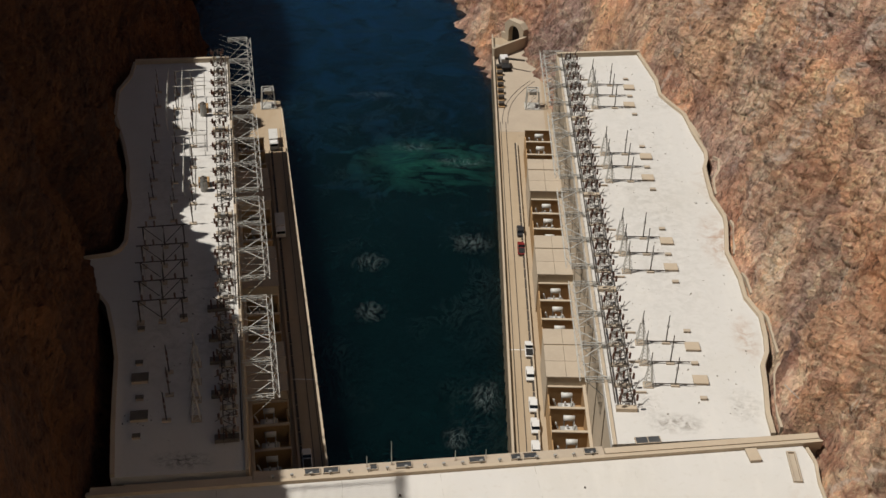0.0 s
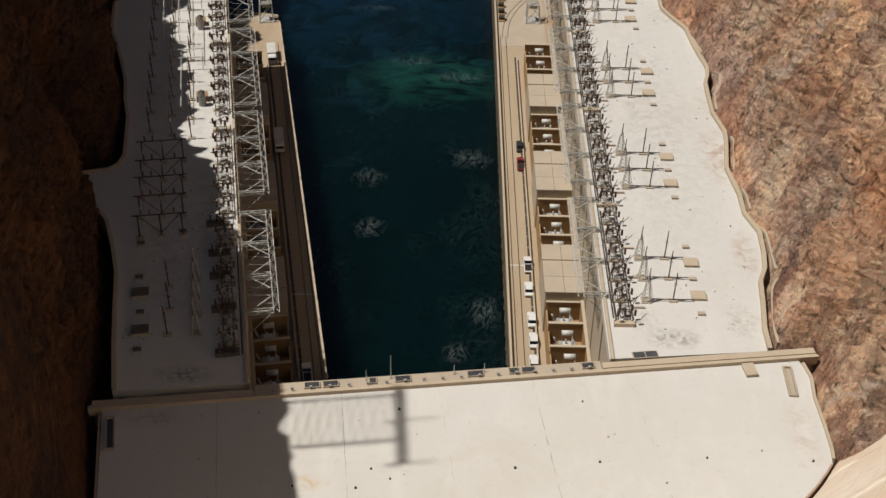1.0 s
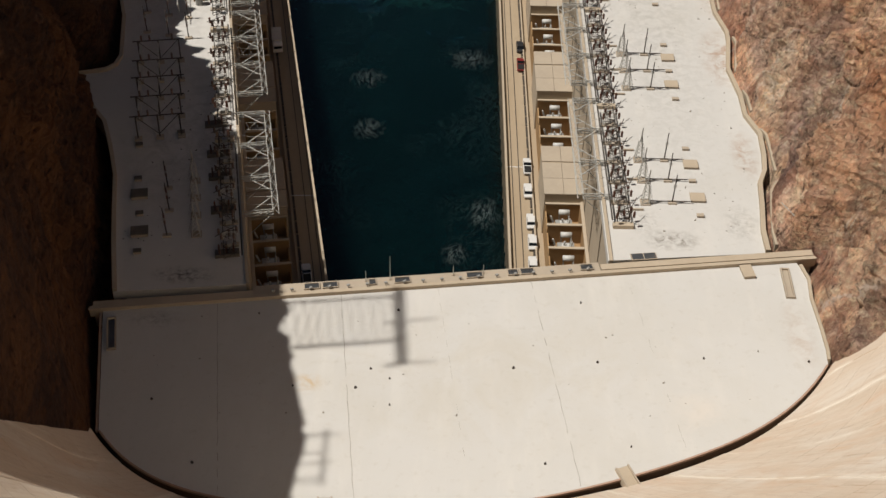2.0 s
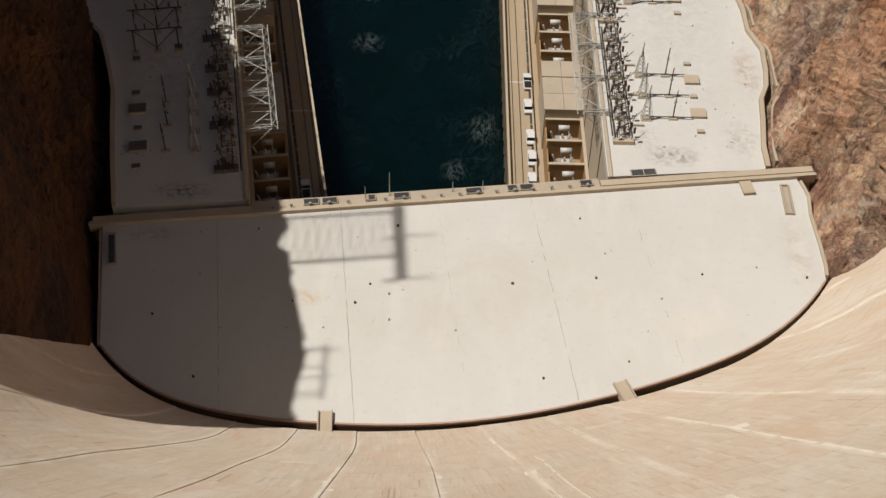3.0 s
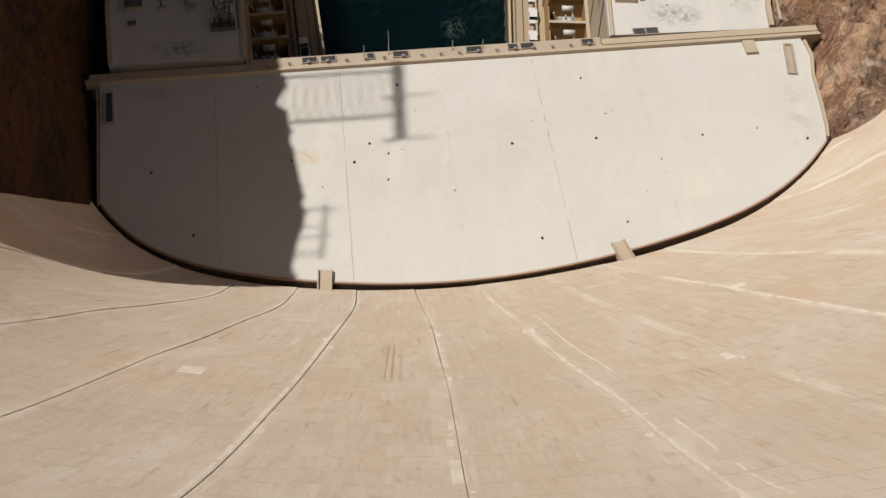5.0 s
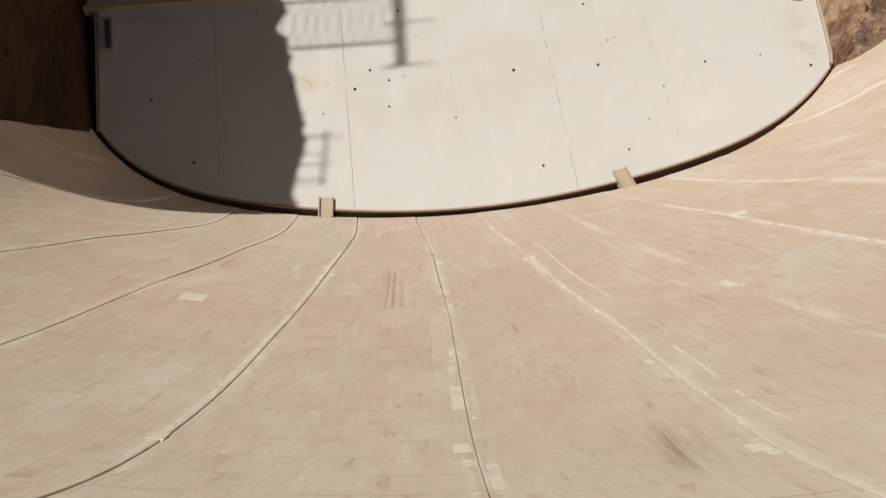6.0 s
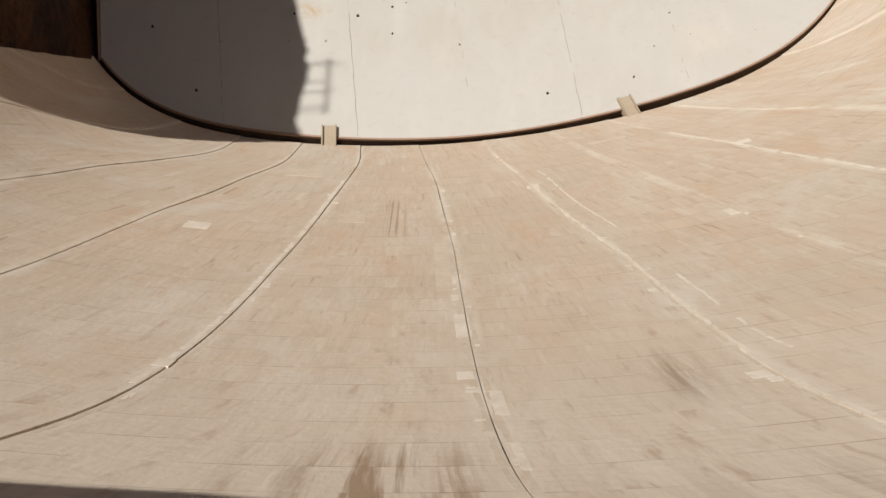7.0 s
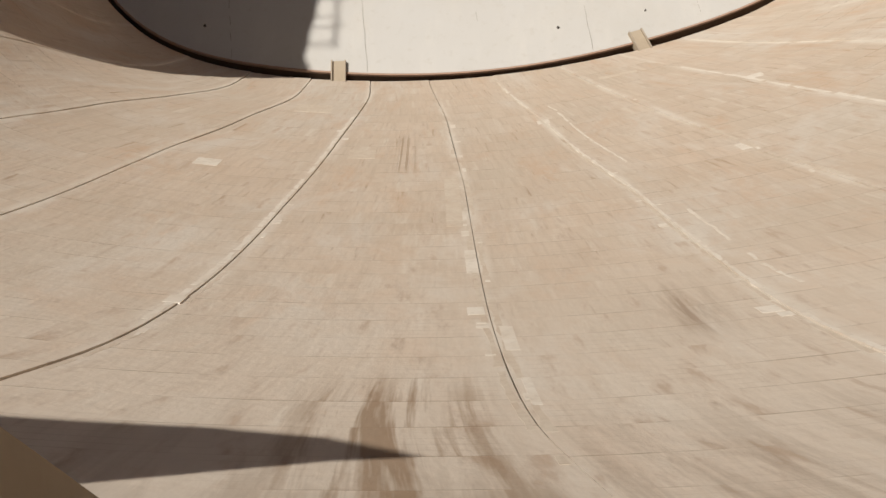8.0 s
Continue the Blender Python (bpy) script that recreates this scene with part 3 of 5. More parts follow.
def face_y(x, z):
    """Downstream face of the dam: steep under the crest, flatter towards its foot, upright below the roofs."""
    u = min(max(z / CREST, 0.0), 1.0)
    crown = 113.0 * (1 - u) ** 1.35 - 1.6
    d = min(abs(x + 2), 135.0)
    top = 139 - math.sqrt(139 ** 2 - d ** 2)
    foot = foot_y(x) - 111.7
    return crown + (1 - u) * foot + u * top + 0.3


# inner foot of the east roof's parapet, and the width of the slot between its outer side and the rock
EAST_EDGE = [(56.0, 170.2), (56.1, 175.6), (57.1, 182.6), (57.8, 189.0), (59.3, 192.8), (60.0, 197.6), (60.4, 204.4), (58.6, 210.4), (58.7, 217.2), (57.7, 226.4), (59.4, 237.4), (59.6, 240.8),
             (58.2, 248.6), (58.4, 257.0), (58.6, 261.6), (59.7, 265.6), (60.0, 269.1), (58.7, 277.9), (57.8, 288.1), (54.7, 295.0), (53.3, 298.7), (53.3, 306.8), (50.7, 322.2)]
SLOT = [(168, 1.3), (182, 1.2), (187, 1.5), (190, 2.6), (193, 1.6), (197, 1.1), (204, 0.8), (207, 0.3), (211, 1.0), (217, 0.9), (221, 0.2), (227, 1.1), (237, 1.2), (241, 0.2), (250, 0.6), (257, 1.1), (261, 2.8),
        (266, 2.4), (268, 0.3), (275, 0.5), (288, 0.1), (296, 0.2), (300, 1.0), (306, 0.8), (309, 0.1), (324, 0.1)]
EDGE_R = [(60, 66), (130, 63.5), (144, 62.5), (153, 62.8), (159, 62.6), (163, 64.0), (166, 65.4), (169.8, 65.4)] + [(y, piecewise([q[::-1] for q in EAST_EDGE], y) + 0.8 + piecewise(SLOT, y)) for y in range(172, 325, 1)]
EDGE_R += [(345, 52), (400, 38.5), (450, 27.5), (560, 14), (800, 2)]
EDGE_L = [(30, 42), (60, 44), (100, 47.5), (110, 49.4), (116, 48.7), (121, 48.2), (126, 47.6), (130, 48.8), (157, 54.5), (201, 62.5), (216, 73), (221, 74), (226, 66), (244, 67.5), (259, 73), (287, 81), (311, 82), (330, 82), (405, 87.5), (426, 94.5), (449, 99.5), (600, 116), (800, 130)]

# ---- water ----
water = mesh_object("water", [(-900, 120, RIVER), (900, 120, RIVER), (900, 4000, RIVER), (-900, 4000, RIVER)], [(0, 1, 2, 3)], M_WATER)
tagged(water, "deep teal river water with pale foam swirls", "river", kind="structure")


# ---- cliffs ----
def cliff(name, side, edge, slope, rim, mat, label, seed, grain, rough, fine):
    ys = np.concatenate([np.arange(-60, 60, 6), np.arange(60, 340, 0.75), np.arange(340, 470, 1.5), np.arange(470, 1400, 14)])
    ss = np.concatenate([np.arange(-46, 0, 2.5), np.arange(0, 105, 0.75), np.arange(105, 112, 2.0), np.arange(112, 420, 9)])
    g1, g2 = grain
    tan_s = math.tan(radians(slope))
    verts = []
    for y in ys:
        e = piecewise(edge, y)
        r = piecewise(rim, y) + noise.fractal(Vector((y * 0.09, seed, 0)), 0.8, 2.0, 5) * 1.6
        for s in ss:
            if s <= r:
                z, off = s, s / tan_s
            else:
                z = r + (s - r) * 0.5
                off = r / tan_s + (s - r) * 0.87
            a, c = y * g1[0] + s * g1[1], y * g2[0] + s * g2[1]
            big = noise.fractal(Vector((y * 0.03, s * 0.03, seed)), 0.9, 2.1, 3) * 3.6
            mid = noise.ridged_multi_fractal(Vector((a * 0.035, c * 0.12, seed + 5)), 0.85, 2.2, 5, 1.0, 2.0) * 2.4 - 3.0
            fin = noise.hetero_terrain(Vector((a * 0.25, c * 0.4, seed + 9)), 0.7, 2.2, 4, 0.6) * 0.8
            near, far_ = noise.voronoi(Vector((a * 0.06, c * 0.16, seed + noise.noise(Vector((y * 0.05, s * 0.05, seed))) * 0.6)))[0][:2]
            near2, far2 = noise.voronoi(Vector((a * 0.24, c * 0.40, seed + 3)))[0][:2]
            blocks = min(1.0, (far_ - near) * 2.6) * 1.9 - near * 1.4 + min(1.0, (far2 - near2) * 4.0) * 1.1 - near2 * 0.7
            near3, far3 = noise.voronoi(Vector((a * 0.55, c * 0.8, seed + 7)))[0][:2]
            chips = min(1.0, (far3 - near3) * 3.5) * 0.75 - near3 * 0.5
            fade = min(1.0, (0.22 if side < 0 else 0.04) + abs(z) / 10)
            calm = min(1.0, max(0.12, (y - 126) / 40)) if side < 0 else 1.0
            d = calm * (big + (mid + fin) * fine + (blocks + chips - 1.2) * rough) * fade
            foot = 1.6 + 0.66 * (1 - fade) if side < 0 else 0.0
            verts.append((side * (e + foot + off - d * 0.85), y + d * 0.25, z + d * 0.35))
    n = len(ss)
    faces = []
    for i in range(len(ys) - 1):
        for j in range(n - 1):
            q = (i * n + j, (i + 1) * n + j, (i + 1) * n + j + 1, i * n + j + 1)
            faces.append(q if side < 0 else q[::-1])
    return tagged(mesh_object(name, verts, faces, mat), label, "cliff", kind="structure")


RIM_R = [(-60, 230), (1400, 250)]
RIM_L = [(-60, 45), (94, 49), (97.6, 53), (100, 60), (102, 72), (104.4, 91), (107, 119), (116.5, 114), (126.7, 106), (147.6, 105), (173.6, 97), (194.3, 83), (202, 76), (211, 88), (219, 88), (229.6, 59), (239, 54), (246.6, 49), (257.7, 51), (271, 48), (283, 50), (291, 69), (302, 76), (312, 70), (322, 54), (345, 52), (375, 66), (1400, 90)]
cliff_right = cliff("cliff_east", 1, EDGE_R, 57, RIM_R, M_ROCK_R, "sunlit reddish brown fractured rock canyon wall", 3.1, ((0.45, 0.89), (0.89, -0.45)), 1.3, 1.1)
cliff_left = cliff("cliff_west", -1, EDGE_L, 78, RIM_L, M_ROCK_L, "shaded rock canyon wall, its shade put into a dark brown colour", 9.4, ((0.15, 0.99), (0.99, -0.15)), 0.75, 0.8)

# ---- dam ----
JOINTS = {
    -3: [(-30, -27), (0, -27), (10.6, -28), (17, -31.4), (29, -36.6), (48, -40.8), (145, -50)],
    -2: [(-30, -18.5), (0, -18.5), (12, -19.0), (21, -22.1), (29, -23.7), (41, -26.6), (53, -27.9), (72.5, -29.1), (145, -33)],
    -1: [(-30, -10.5), (0, -10.4), (9, -9.6), (31, -11.1), (59.5, -12.4), (79, -12.7), (90, -13.0), (97.5, -13.5), (102.5, -14.3), (106, -15.2), (145, -18)],
    0: [(-30, -2.3), (0, -2.3), (9, -1.2), (21, 0.3), (37, 1.2), (51, 1.9), (69, 2.2), (90, 2.4), (100, 2.6), (109, 2.9), (114, 3.4), (117, 3.9), (145, 6.0)],
    1: [(-30, 6.6), (0, 6.6), (11.5, 8.2), (26, 11.1), (37, 12.3), (58, 15.2), (75, 15.8), (95, 15.9), (104, 16.3), (145, 20)],
    2: [(-30, 16), (0, 16), (24, 21.8), (42, 25.6), (54, 27.3), (63, 28.8), (72, 29.7), (145, 36)],
}
JOINT_GAP = [(-30, 8.7), (0, 8.7), (16, 10.8), (25, 12.1), (50, 13.6), (70, 14.4), (100, 16.0), (145, 17.0)]


def joint_x(k, z):
    near = min(max(k, -3), 2)
    x = sum(piecewise(JOINTS[near], z + dz) for dz in (-3.0, -1.0, 1.0, 3.0)) / 4
    return x + (k - near) * piecewise(JOINT_GAP, z)


def column_proud(k):
    return 0.085 * (-1 - k) if k < 0 else (-0.08, 0.0, 0.05, -0.04, 0.03)[k % 5]


zs = np.concatenate([np.arange(-30, 0, 6), np.arange(0, 140, 2.0), [140, 142, CREST]])
dam = thing("dam", "tall curved arch dam of pale tan board-marked concrete", "dam", kind="structure")
xs = np.linspace(-136, 136, 120)
core = Solid()
n = len(xs)
core.v += [(x, face_y(x, z) - 0.45, z) for z in zs for x in xs]
core.f += [(j * n + i + 1, j * n + i, (j + 1) * n + i, (j + 1) * n + i + 1) for j in range(len(zs) - 1) for i in range(n - 1)]
b0 = len(core.v)
core.v += [(x, face_y(x, CREST) - 14, CREST) for x in xs] + [(x, face_y(x, CREST) - 40, -30) for x in xs]
t0 = (len(zs) - 1) * n
core.f += [(t0 + i + 1, t0 + i, b0 + i, b0 + i + 1) for i in range(n - 1)] + [(b0 + i + 1, b0 + i, b0 + n + i, b0 + n + i + 1) for i in range(n - 1)]
core.part("core", M_DARK, dam)
for k in range(-9, 9):
    proud = column_proud(k)
    cols = 9
    V, F, UVS = [], [], []
    for z in zs:
        xa, xb = joint_x(k, z), joint_x(k + 1, z)
        gap = 0.06 if z < 40 else 0.03 if z < 100 else 0.05
        # the first joint east of the middle is filled with mortar
        xa, xb = max(xa + (0.004 if k == 1 else gap), -135), min(xb - (0.004 if k == 0 else gap), 135)
        for i in range(cols):
            x = xa + (xb - xa) * i / (cols - 1)
            V.append((x, face_y(x, z) + proud, z))
            UVS.append((k + i / (cols - 1), z))
    m0 = len(V)
    for j in range(len(zs) - 1):
        for i in range(cols - 1):
            F.append((j * cols + i + 1, j * cols + i, (j + 1) * cols + i, (j + 1) * cols + i + 1))
    # the flanks of the column inside the joints
    for i in (0, cols - 1):
        b = len(V)
        V += [(V[j * cols + i][0], V[j * cols + i][1] - 0.5, V[j * cols + i][2]) for j in range(len(zs))]
        UVS += [UVS[j * cols + i] for j in range(len(zs))]
        F += [(j * cols + i, b + j, b + j + 1, (j + 1) * cols + i) for j in range(len(zs) - 1)]
    b = len(V)
    V += [(V[(len(zs) - 1) * cols + i][0], V[(len(zs) - 1) * cols + i][1] - 0.6, CREST) for i in range(cols)]
    UVS += [UVS[(len(zs) - 1) * cols + i] for i in range(cols)]
    F += [((len(zs) - 1) * cols + i, (len(zs) - 1) * cols + i + 1, b + i + 1, b + i) for i in range(cols - 1)]
    ob = mesh_object("face_column", V, F, M_DAM, dam)
    lay = ob.data.uv_layers.new(name="columns")
    idx = np.empty(len(ob.data.loops), dtype=np.int32)
    ob.data.loops.foreach_get("vertex_index", idx)
    lay.data.foreach_set("uv", np.array(UVS, dtype=np.float32)[idx].ravel())

M_PATCH = material("repair_mortar", (0.93, 0.85, 0.73), 0.9, spots=[((0.4, 0.4, 0.4), 0.42, 0.7, (0.80, 0.69, 0.55), 0.8), ((2.0, 2.0, 0.8), 0.5, 0.75, (0.62, 0.53, 0.42), 0.5)])
M_GREYED = material("weathered_mortar", (0.80, 0.70, 0.565), 0.9, spots=[((0.5, 0.5, 0.2), 0.4, 0.65, (0.72, 0.59, 0.455), 0.9), ((3.0, 3.0, 0.5), 0.45, 0.7, (0.62, 0.50, 0.38), 0.5)])


def face_patch(x0, x1, z0, z1, mat, thick=0.02):
    """A thin slab of repair mortar that follows the face."""
    nx, nz = 3, 5
    def bump_of(x):
        k = max(q for q in range(-9, 9) if joint_x(q, (z0 + z1) / 2) <= x)
        return column_proud(k)
    off = bump_of((x0 + x1) / 2)
    V = [(x0 + (x1 - x0) * i / nx, 0, z0 + (z1 - z0) * j / nz) for j in range(nz + 1) for i in range(nx + 1)]
    V = [(x + (joint_x(0, z) - joint_x(0, z0)) * 0.5, face_y(x, z) + off + thick, z) for x, _, z in V]
    n_ = len(V)
    V += [(x, y - 0.15, z) for x, y, z in V]
    F = [(j * (nx + 1) + i + 1, j * (nx + 1) + i, (j + 1) * (nx + 1) + i, (j + 1) * (nx + 1) + i + 1) for j in range(nz) for i in range(nx)]
    ring = list(range(nx + 1)) + [j * (nx + 1) + nx for j in range(1, nz + 1)] + [nz * (nx + 1) + i for i in range(nx - 1, -1, -1)] + [j * (nx + 1) for j in range(nz - 1, 0, -1)]
    F += [(ring[i], ring[(i + 1) % len(ring)], n_ + ring[(i + 1) % len(ring)], n_ + ring[i]) for i in range(len(ring))]
    mesh_object("mortar_patch", V, F, mat, dam, label="pale patch of repair mortar")


def joint_strip(line, z0, z1, off, width, mat, seed, keep, k):
    """Broken runs of mortar along a line up the face; k names the column that they lie on."""
    rs = random.Random(seed)
    z = z0
    while z < z1:
        run = rs.uniform(2.0, 9.0)
        if rs.random() < keep:
            zz = np.arange(z, min(z + run, z1) + 0.01, 1.0)
            V = []
            for q in zz:
                x = line(q) + off + rs.uniform(-0.06, 0.06)
                w = width * rs.uniform(0.55, 1.15)
                V += [(x + e_ * w / 2, face_y(x + e_ * w / 2, q) + column_proud(k) + dy, q) for e_, dy in ((-1, 0.012), (1, 0.012), (1, -0.12), (-1, -0.12))]
            n_ = len(zz)
            F = [(4 * j + i, 4 * j + (i + 1) % 4, 4 * j + 4 + (i + 1) % 4, 4 * j + 4 + i) for j in range(n_ - 1) for i in range(4)]
            if n_ > 1:
                F += [(3, 2, 1, 0), tuple(4 * (n_ - 1) + i for i in range(4))]
                mesh_object("mortar_strip", V, F, mat, dam, label="pale broken strip of joint mortar")
        z += run


for x0, x1, z0, z1, mat in ((-23.1, -20.8, 43.5, 46.2, M_PATCH), (-18.2, -13.8, 14.5, 18.4, M_GREYED), (-12.4, -11.7, 64.1, 65.3, M_PATCH), (-13.8, -12.9, 87.3, 89.0, M_PATCH),
                            (1.5, 2.2, 73.6, 80.0, M_PATCH), (1.35, 2.2, 88.6, 90.3, M_PATCH), (0.1, 1.4, 48.0, 57.0, M_GREYED), (0.3, 1.5, 57.6, 66.0, M_GREYED), (2.75, 3.35, 92.8, 97.6, M_PATCH), (3.05, 3.4, 102.6, 107.0, M_PATCH),
                            (26.1, 27.2, 49.9, 52.2, M_PATCH), (33.7, 36.6, 25.7, 27.6, M_PATCH), (14.6, 15.6, 93.0, 94.3, M_PATCH), (14.7, 15.3, 70.4, 71.4, M_PATCH), (20.0, 25.0, 10.0, 12.6, M_GREYED), (-9.5, -6.8, 36.0, 39.6, M_GREYED)):
    face_patch(x0, x1, z0, z1, mat)
joint_strip(lambda z: joint_x(1, z), 8, 110, 0.16, 0.30, M_PATCH, 3, 0.85, 1)
joint_strip(lambda z: joint_x(1, z), 30, 110, -0.2, 0.28, M_GREYED, 14, 0.6, 0)
joint_strip(lambda z: piecewise([(20, 12.4), (23, 13.1), (35, 14.4), (50, 16.8), (74, 17.8), (84, 17.7), (94.5, 18.4), (110, 19.6)], z), 20, 108, 0.0, 0.26, M_PATCH, 4, 0.65, 1)
joint_strip(lambda z: joint_x(2, z), 20, 80, 0.4, 0.55, M_GREYED, 5, 0.6, 2)
joint_strip(lambda z: joint_x(3, z), 6, 80, 0.4, 0.5, M_PATCH, 6, 0.7, 3)
joint_strip(lambda z: joint_x(4, z), 6, 80, 0.4, 0.5, M_GREYED, 7, 0.6, 4)
joint_strip(lambda z: joint_x(0, z), 30, 116, -0.3, 0.35, M_GREYED, 8, 0.6, -1)
joint_strip(lambda z: joint_x(0, z), 50, 116, 0.32, 0.34, M_GREYED, 9, 0.5, 0)
joint_strip(lambda z: joint_x(-1, z), 20, 104, -0.38, 0.42, M_PATCH, 10, 0.6, -2)
joint_strip(lambda z: joint_x(-1, z), 40, 104, 0.3, 0.3, M_GREYED, 11, 0.5, -1)
joint_strip(lambda z: joint_x(-2, z), 25, 90, -0.4, 0.5, M_GREYED, 12, 0.6, -3)
joint_strip(lambda z: joint_x(-3, z), 20, 70, -0.6, 0.4, M_GREYED, 13, 0.5, -4)
rng = random.Random(17)
for _ in range(36):
    k = rng.choice((0, 0, 0, 0, 1, 1, -1, 2))
    z, h, w = rng.uniform(22, 112), rng.choice((0.3, 0.5, 0.9, 1.6)), rng.uniform(0.2, 0.75)
    side = rng.choice((-1, 1))
    x = joint_x(k, z) + side * rng.uniform(0.12, 0.3)
    face_patch(min(x, x + side * w), max(x, x + side * w), z, z + h, M_PATCH, 0.015)
ribbon("crest_road", [(x, face_y(x, CREST) - 1.8) for x in np.linspace(-130, 130, 60)], -11.8, CREST + 0.004, CREST + 0.1, M_ROAD, dam, "roadway on the crest")
lake = mesh_object("lake", [(-700, -1500, 118), (700, -1500, 118), (700, -16, 118), (-700, -16, 118)], [(0, 1, 2, 3)], M_WATER)
tagged(lake, "still water of the reservoir behind the dam", "lake", kind="structure")

# crest parapet, the pier beside the lookout and the unseen lift tower that throws its shadow on the face
crest_line = [(x, face_y(x, CREST) - 1.2) for x in np.linspace(-130, 130, 60) if not -1.2 < x < 1.2]
ribbon("parapet", [p for p in crest_line if p[0] < 0], 0.5, CREST, CREST + 1.1, M_CONC, dam)
ribbon("parapet", [p for p in crest_line if p[0] > 0], 0.5, CREST, CREST + 1.1, M_CONC, dam)
pier = Solid()
pier.v += [(x, y, z) for z, yo in ((126.5, 2.4), (131.0, 5.42), (CREST + 1.0, 2.9)) for x, y in ((-9.5, -4.0), (-4.0, -4.0), (-4.0, yo), (-9.5, yo))]
pier.f += [(3, 2, 1, 0), (8, 9, 10, 11)] + [(k + i, k + (i + 1) % 4, k + 4 + (i + 1) % 4, k + 4 + i) for k in (0, 4) for i in range(4)]
pier.part("pier", M_CONC, dam)
Solid().box(-32, -24.5, -6, 7.5, 131, 147.3, 0.4).part("lift_tower", M_CONC, dam)
# unseen eave, its outline traced back from the wedge of shadow it casts
roof_line = [(-34, 12.9), (-25.1, 12.6), (-21.0, 12.0), (-17.0, 10.7), (-19.3, 10.3), (-21.3, 9.5), (-23.0, 8.6), (-24.0, 7.0), (-24.0, -6.5), (-34, -6.5)]
eave, q = Solid(), len(roof_line)
eave.v += [(x, y, z) for z in (147.25, 147.75) for x, y in roof_line]
eave.f += [tuple(range(q)), tuple(range(2 * q - 1, q - 1, -1))] + [(i, q + i, q + (i + 1) % q, (i + 1) % q) for i in range(q)]
eave.part("shadow_eave", M_CONC, dam)

# ---- central powerhouse roof ----
arc = [(x, arc_y(x)) for x in np.linspace(-48.9, 61.2, 80)]
BAR_L, BAR_R = Vector((-55.5, 152.1)), Vector((64.2, 168.3))


def bar_point(x, off=0.0):
    d = (BAR_R - BAR_L).normalized()
    p = BAR_L + d * ((x - BAR_L.x) / d.x)
    return p.x - d.y * off, p.y + d.x * off


central = thing("central_powerhouse", "flat white-coated roof of the central powerhouse below the dam", "building", kind="structure")
side_r = [(61.5, 147.0), (61.5, 152.0), (61.3, 158.7), (61.8, 163.5), (61.1, 167.0)]
outline = arc + side_r + [bar_point(60.9), bar_point(-53.4)]
prism("roof", outline, -0.14, 0, M_ROOF_C, central)
prism("wall", outline, -45, -0.145, M_WALL, central)
ribbon("arc_curb", [(x, y - 0.02) for x, y in arc], 0.28, -0.25, 0.14, M_PINK, central, "low reddish tan concrete curb")
ribbon("side_curb", [(61.25, 144.8)] + side_r, -0.5, -2.0, 0.4, M_CONC, central)
ribbon("side_curb", [(-49.0, 127.2), (-53.5, 151.9)], 0.32, -0.3, 0.16, M_PINK, central, "low reddish tan concrete curb")
ribbon("front_parapet", [bar_point(-55.5), bar_point(64.2)], 0.8, -1.0, 0.6, M_CONC, central, "tan concrete parapet wall")
ribbon("parapet_cap", [bar_point(-55.6, -0.08), bar_point(64.3, -0.08)], 0.34, 0.6, 0.74, M_CONC, central)
ribbon("front_ledge", [bar_point(-29.5, 0.85), bar_point(27.5, 0.85)], 2.3, -46.0, 0.3, M_SLAB, central, "pale ledge in front of the parapet")
ribbon("wing_gutter", [bar_point(27.6, 0.85), bar_point(64.0, 0.85)], 1.35, -4.0, 0.75, M_CONC, central)
ribbon("wing_gutter", [bar_point(-55.0, 0.85), bar_point(-29.7, 0.85)], 1.1, -4.0, 0.5, M_CONC, central)
# roof joints: narrow sealed seams from the dam to the front wall
for xa, xb, w in ((-35.4, -30.0, 0.10), (-15.6, -10.8, 0.09), (0.2, 5.6, 0.05), (15.6, 21.0, 0.09), (31.6, 37.0, 0.05)):
    seam = Solid()
    ya, yb = bar_point(xa)[1] - 0.2, arc_y(xb) + 0.7
    steps = 26
    for i in range(steps):
        if random.random() < (0.25 if w > 0.08 else 0.6):
            continue
        p0, p1 = i / steps, (i + 1) / steps
        q0 = (xa + (xb - xa) * p0 + 0.06 * math.sin(i * 2.1), ya + (yb - ya) * p0)
        q1 = (xa + (xb - xa) * p1 + 0.06 * math.sin(i * 2.1 + 2.1), ya + (yb - ya) * p1)
        seam.tube((*q0, 0.0), (*q1, 0.0), w * random.uniform(0.25, 0.55), n=4)
    seam.part("roof_seam", M_SEAM, central, "dark sealed roof joint")

for x, y in ((25.2, 143.3), (12.1, 141.7), (41.9, 144.6), (-42.3, 133.7), (-21.5, 137.0), (-6.9, 138.9), (58.3, 144.4), (-6.7, 133.5), (-34.4, 121.7), (-9.9, 140.9), (28.8, 126.3), (-28.4, 152.6), (16.1, 122.8), (-12.0, 136.9), (23.5, 156.7), (-6.1, 154.1)):
    r = random.uniform(0.12, 0.24)
    drain = thing("roof_drain", "small dark roof drain with a low collar", "drain", "drains on the roofs")
    Solid().tube((0, 0, 0), (0, 0, 0.22), r, r * 0.8, 10).part("collar", M_DSTEEL, drain)
    Solid().tube((0, 0, 0.22), (0, 0, 0.4), r * 0.7, r * 0.3, 10).part("grate", M_DSTEEL, drain)
    drain.matrix_basis = pose(x, y, 0)


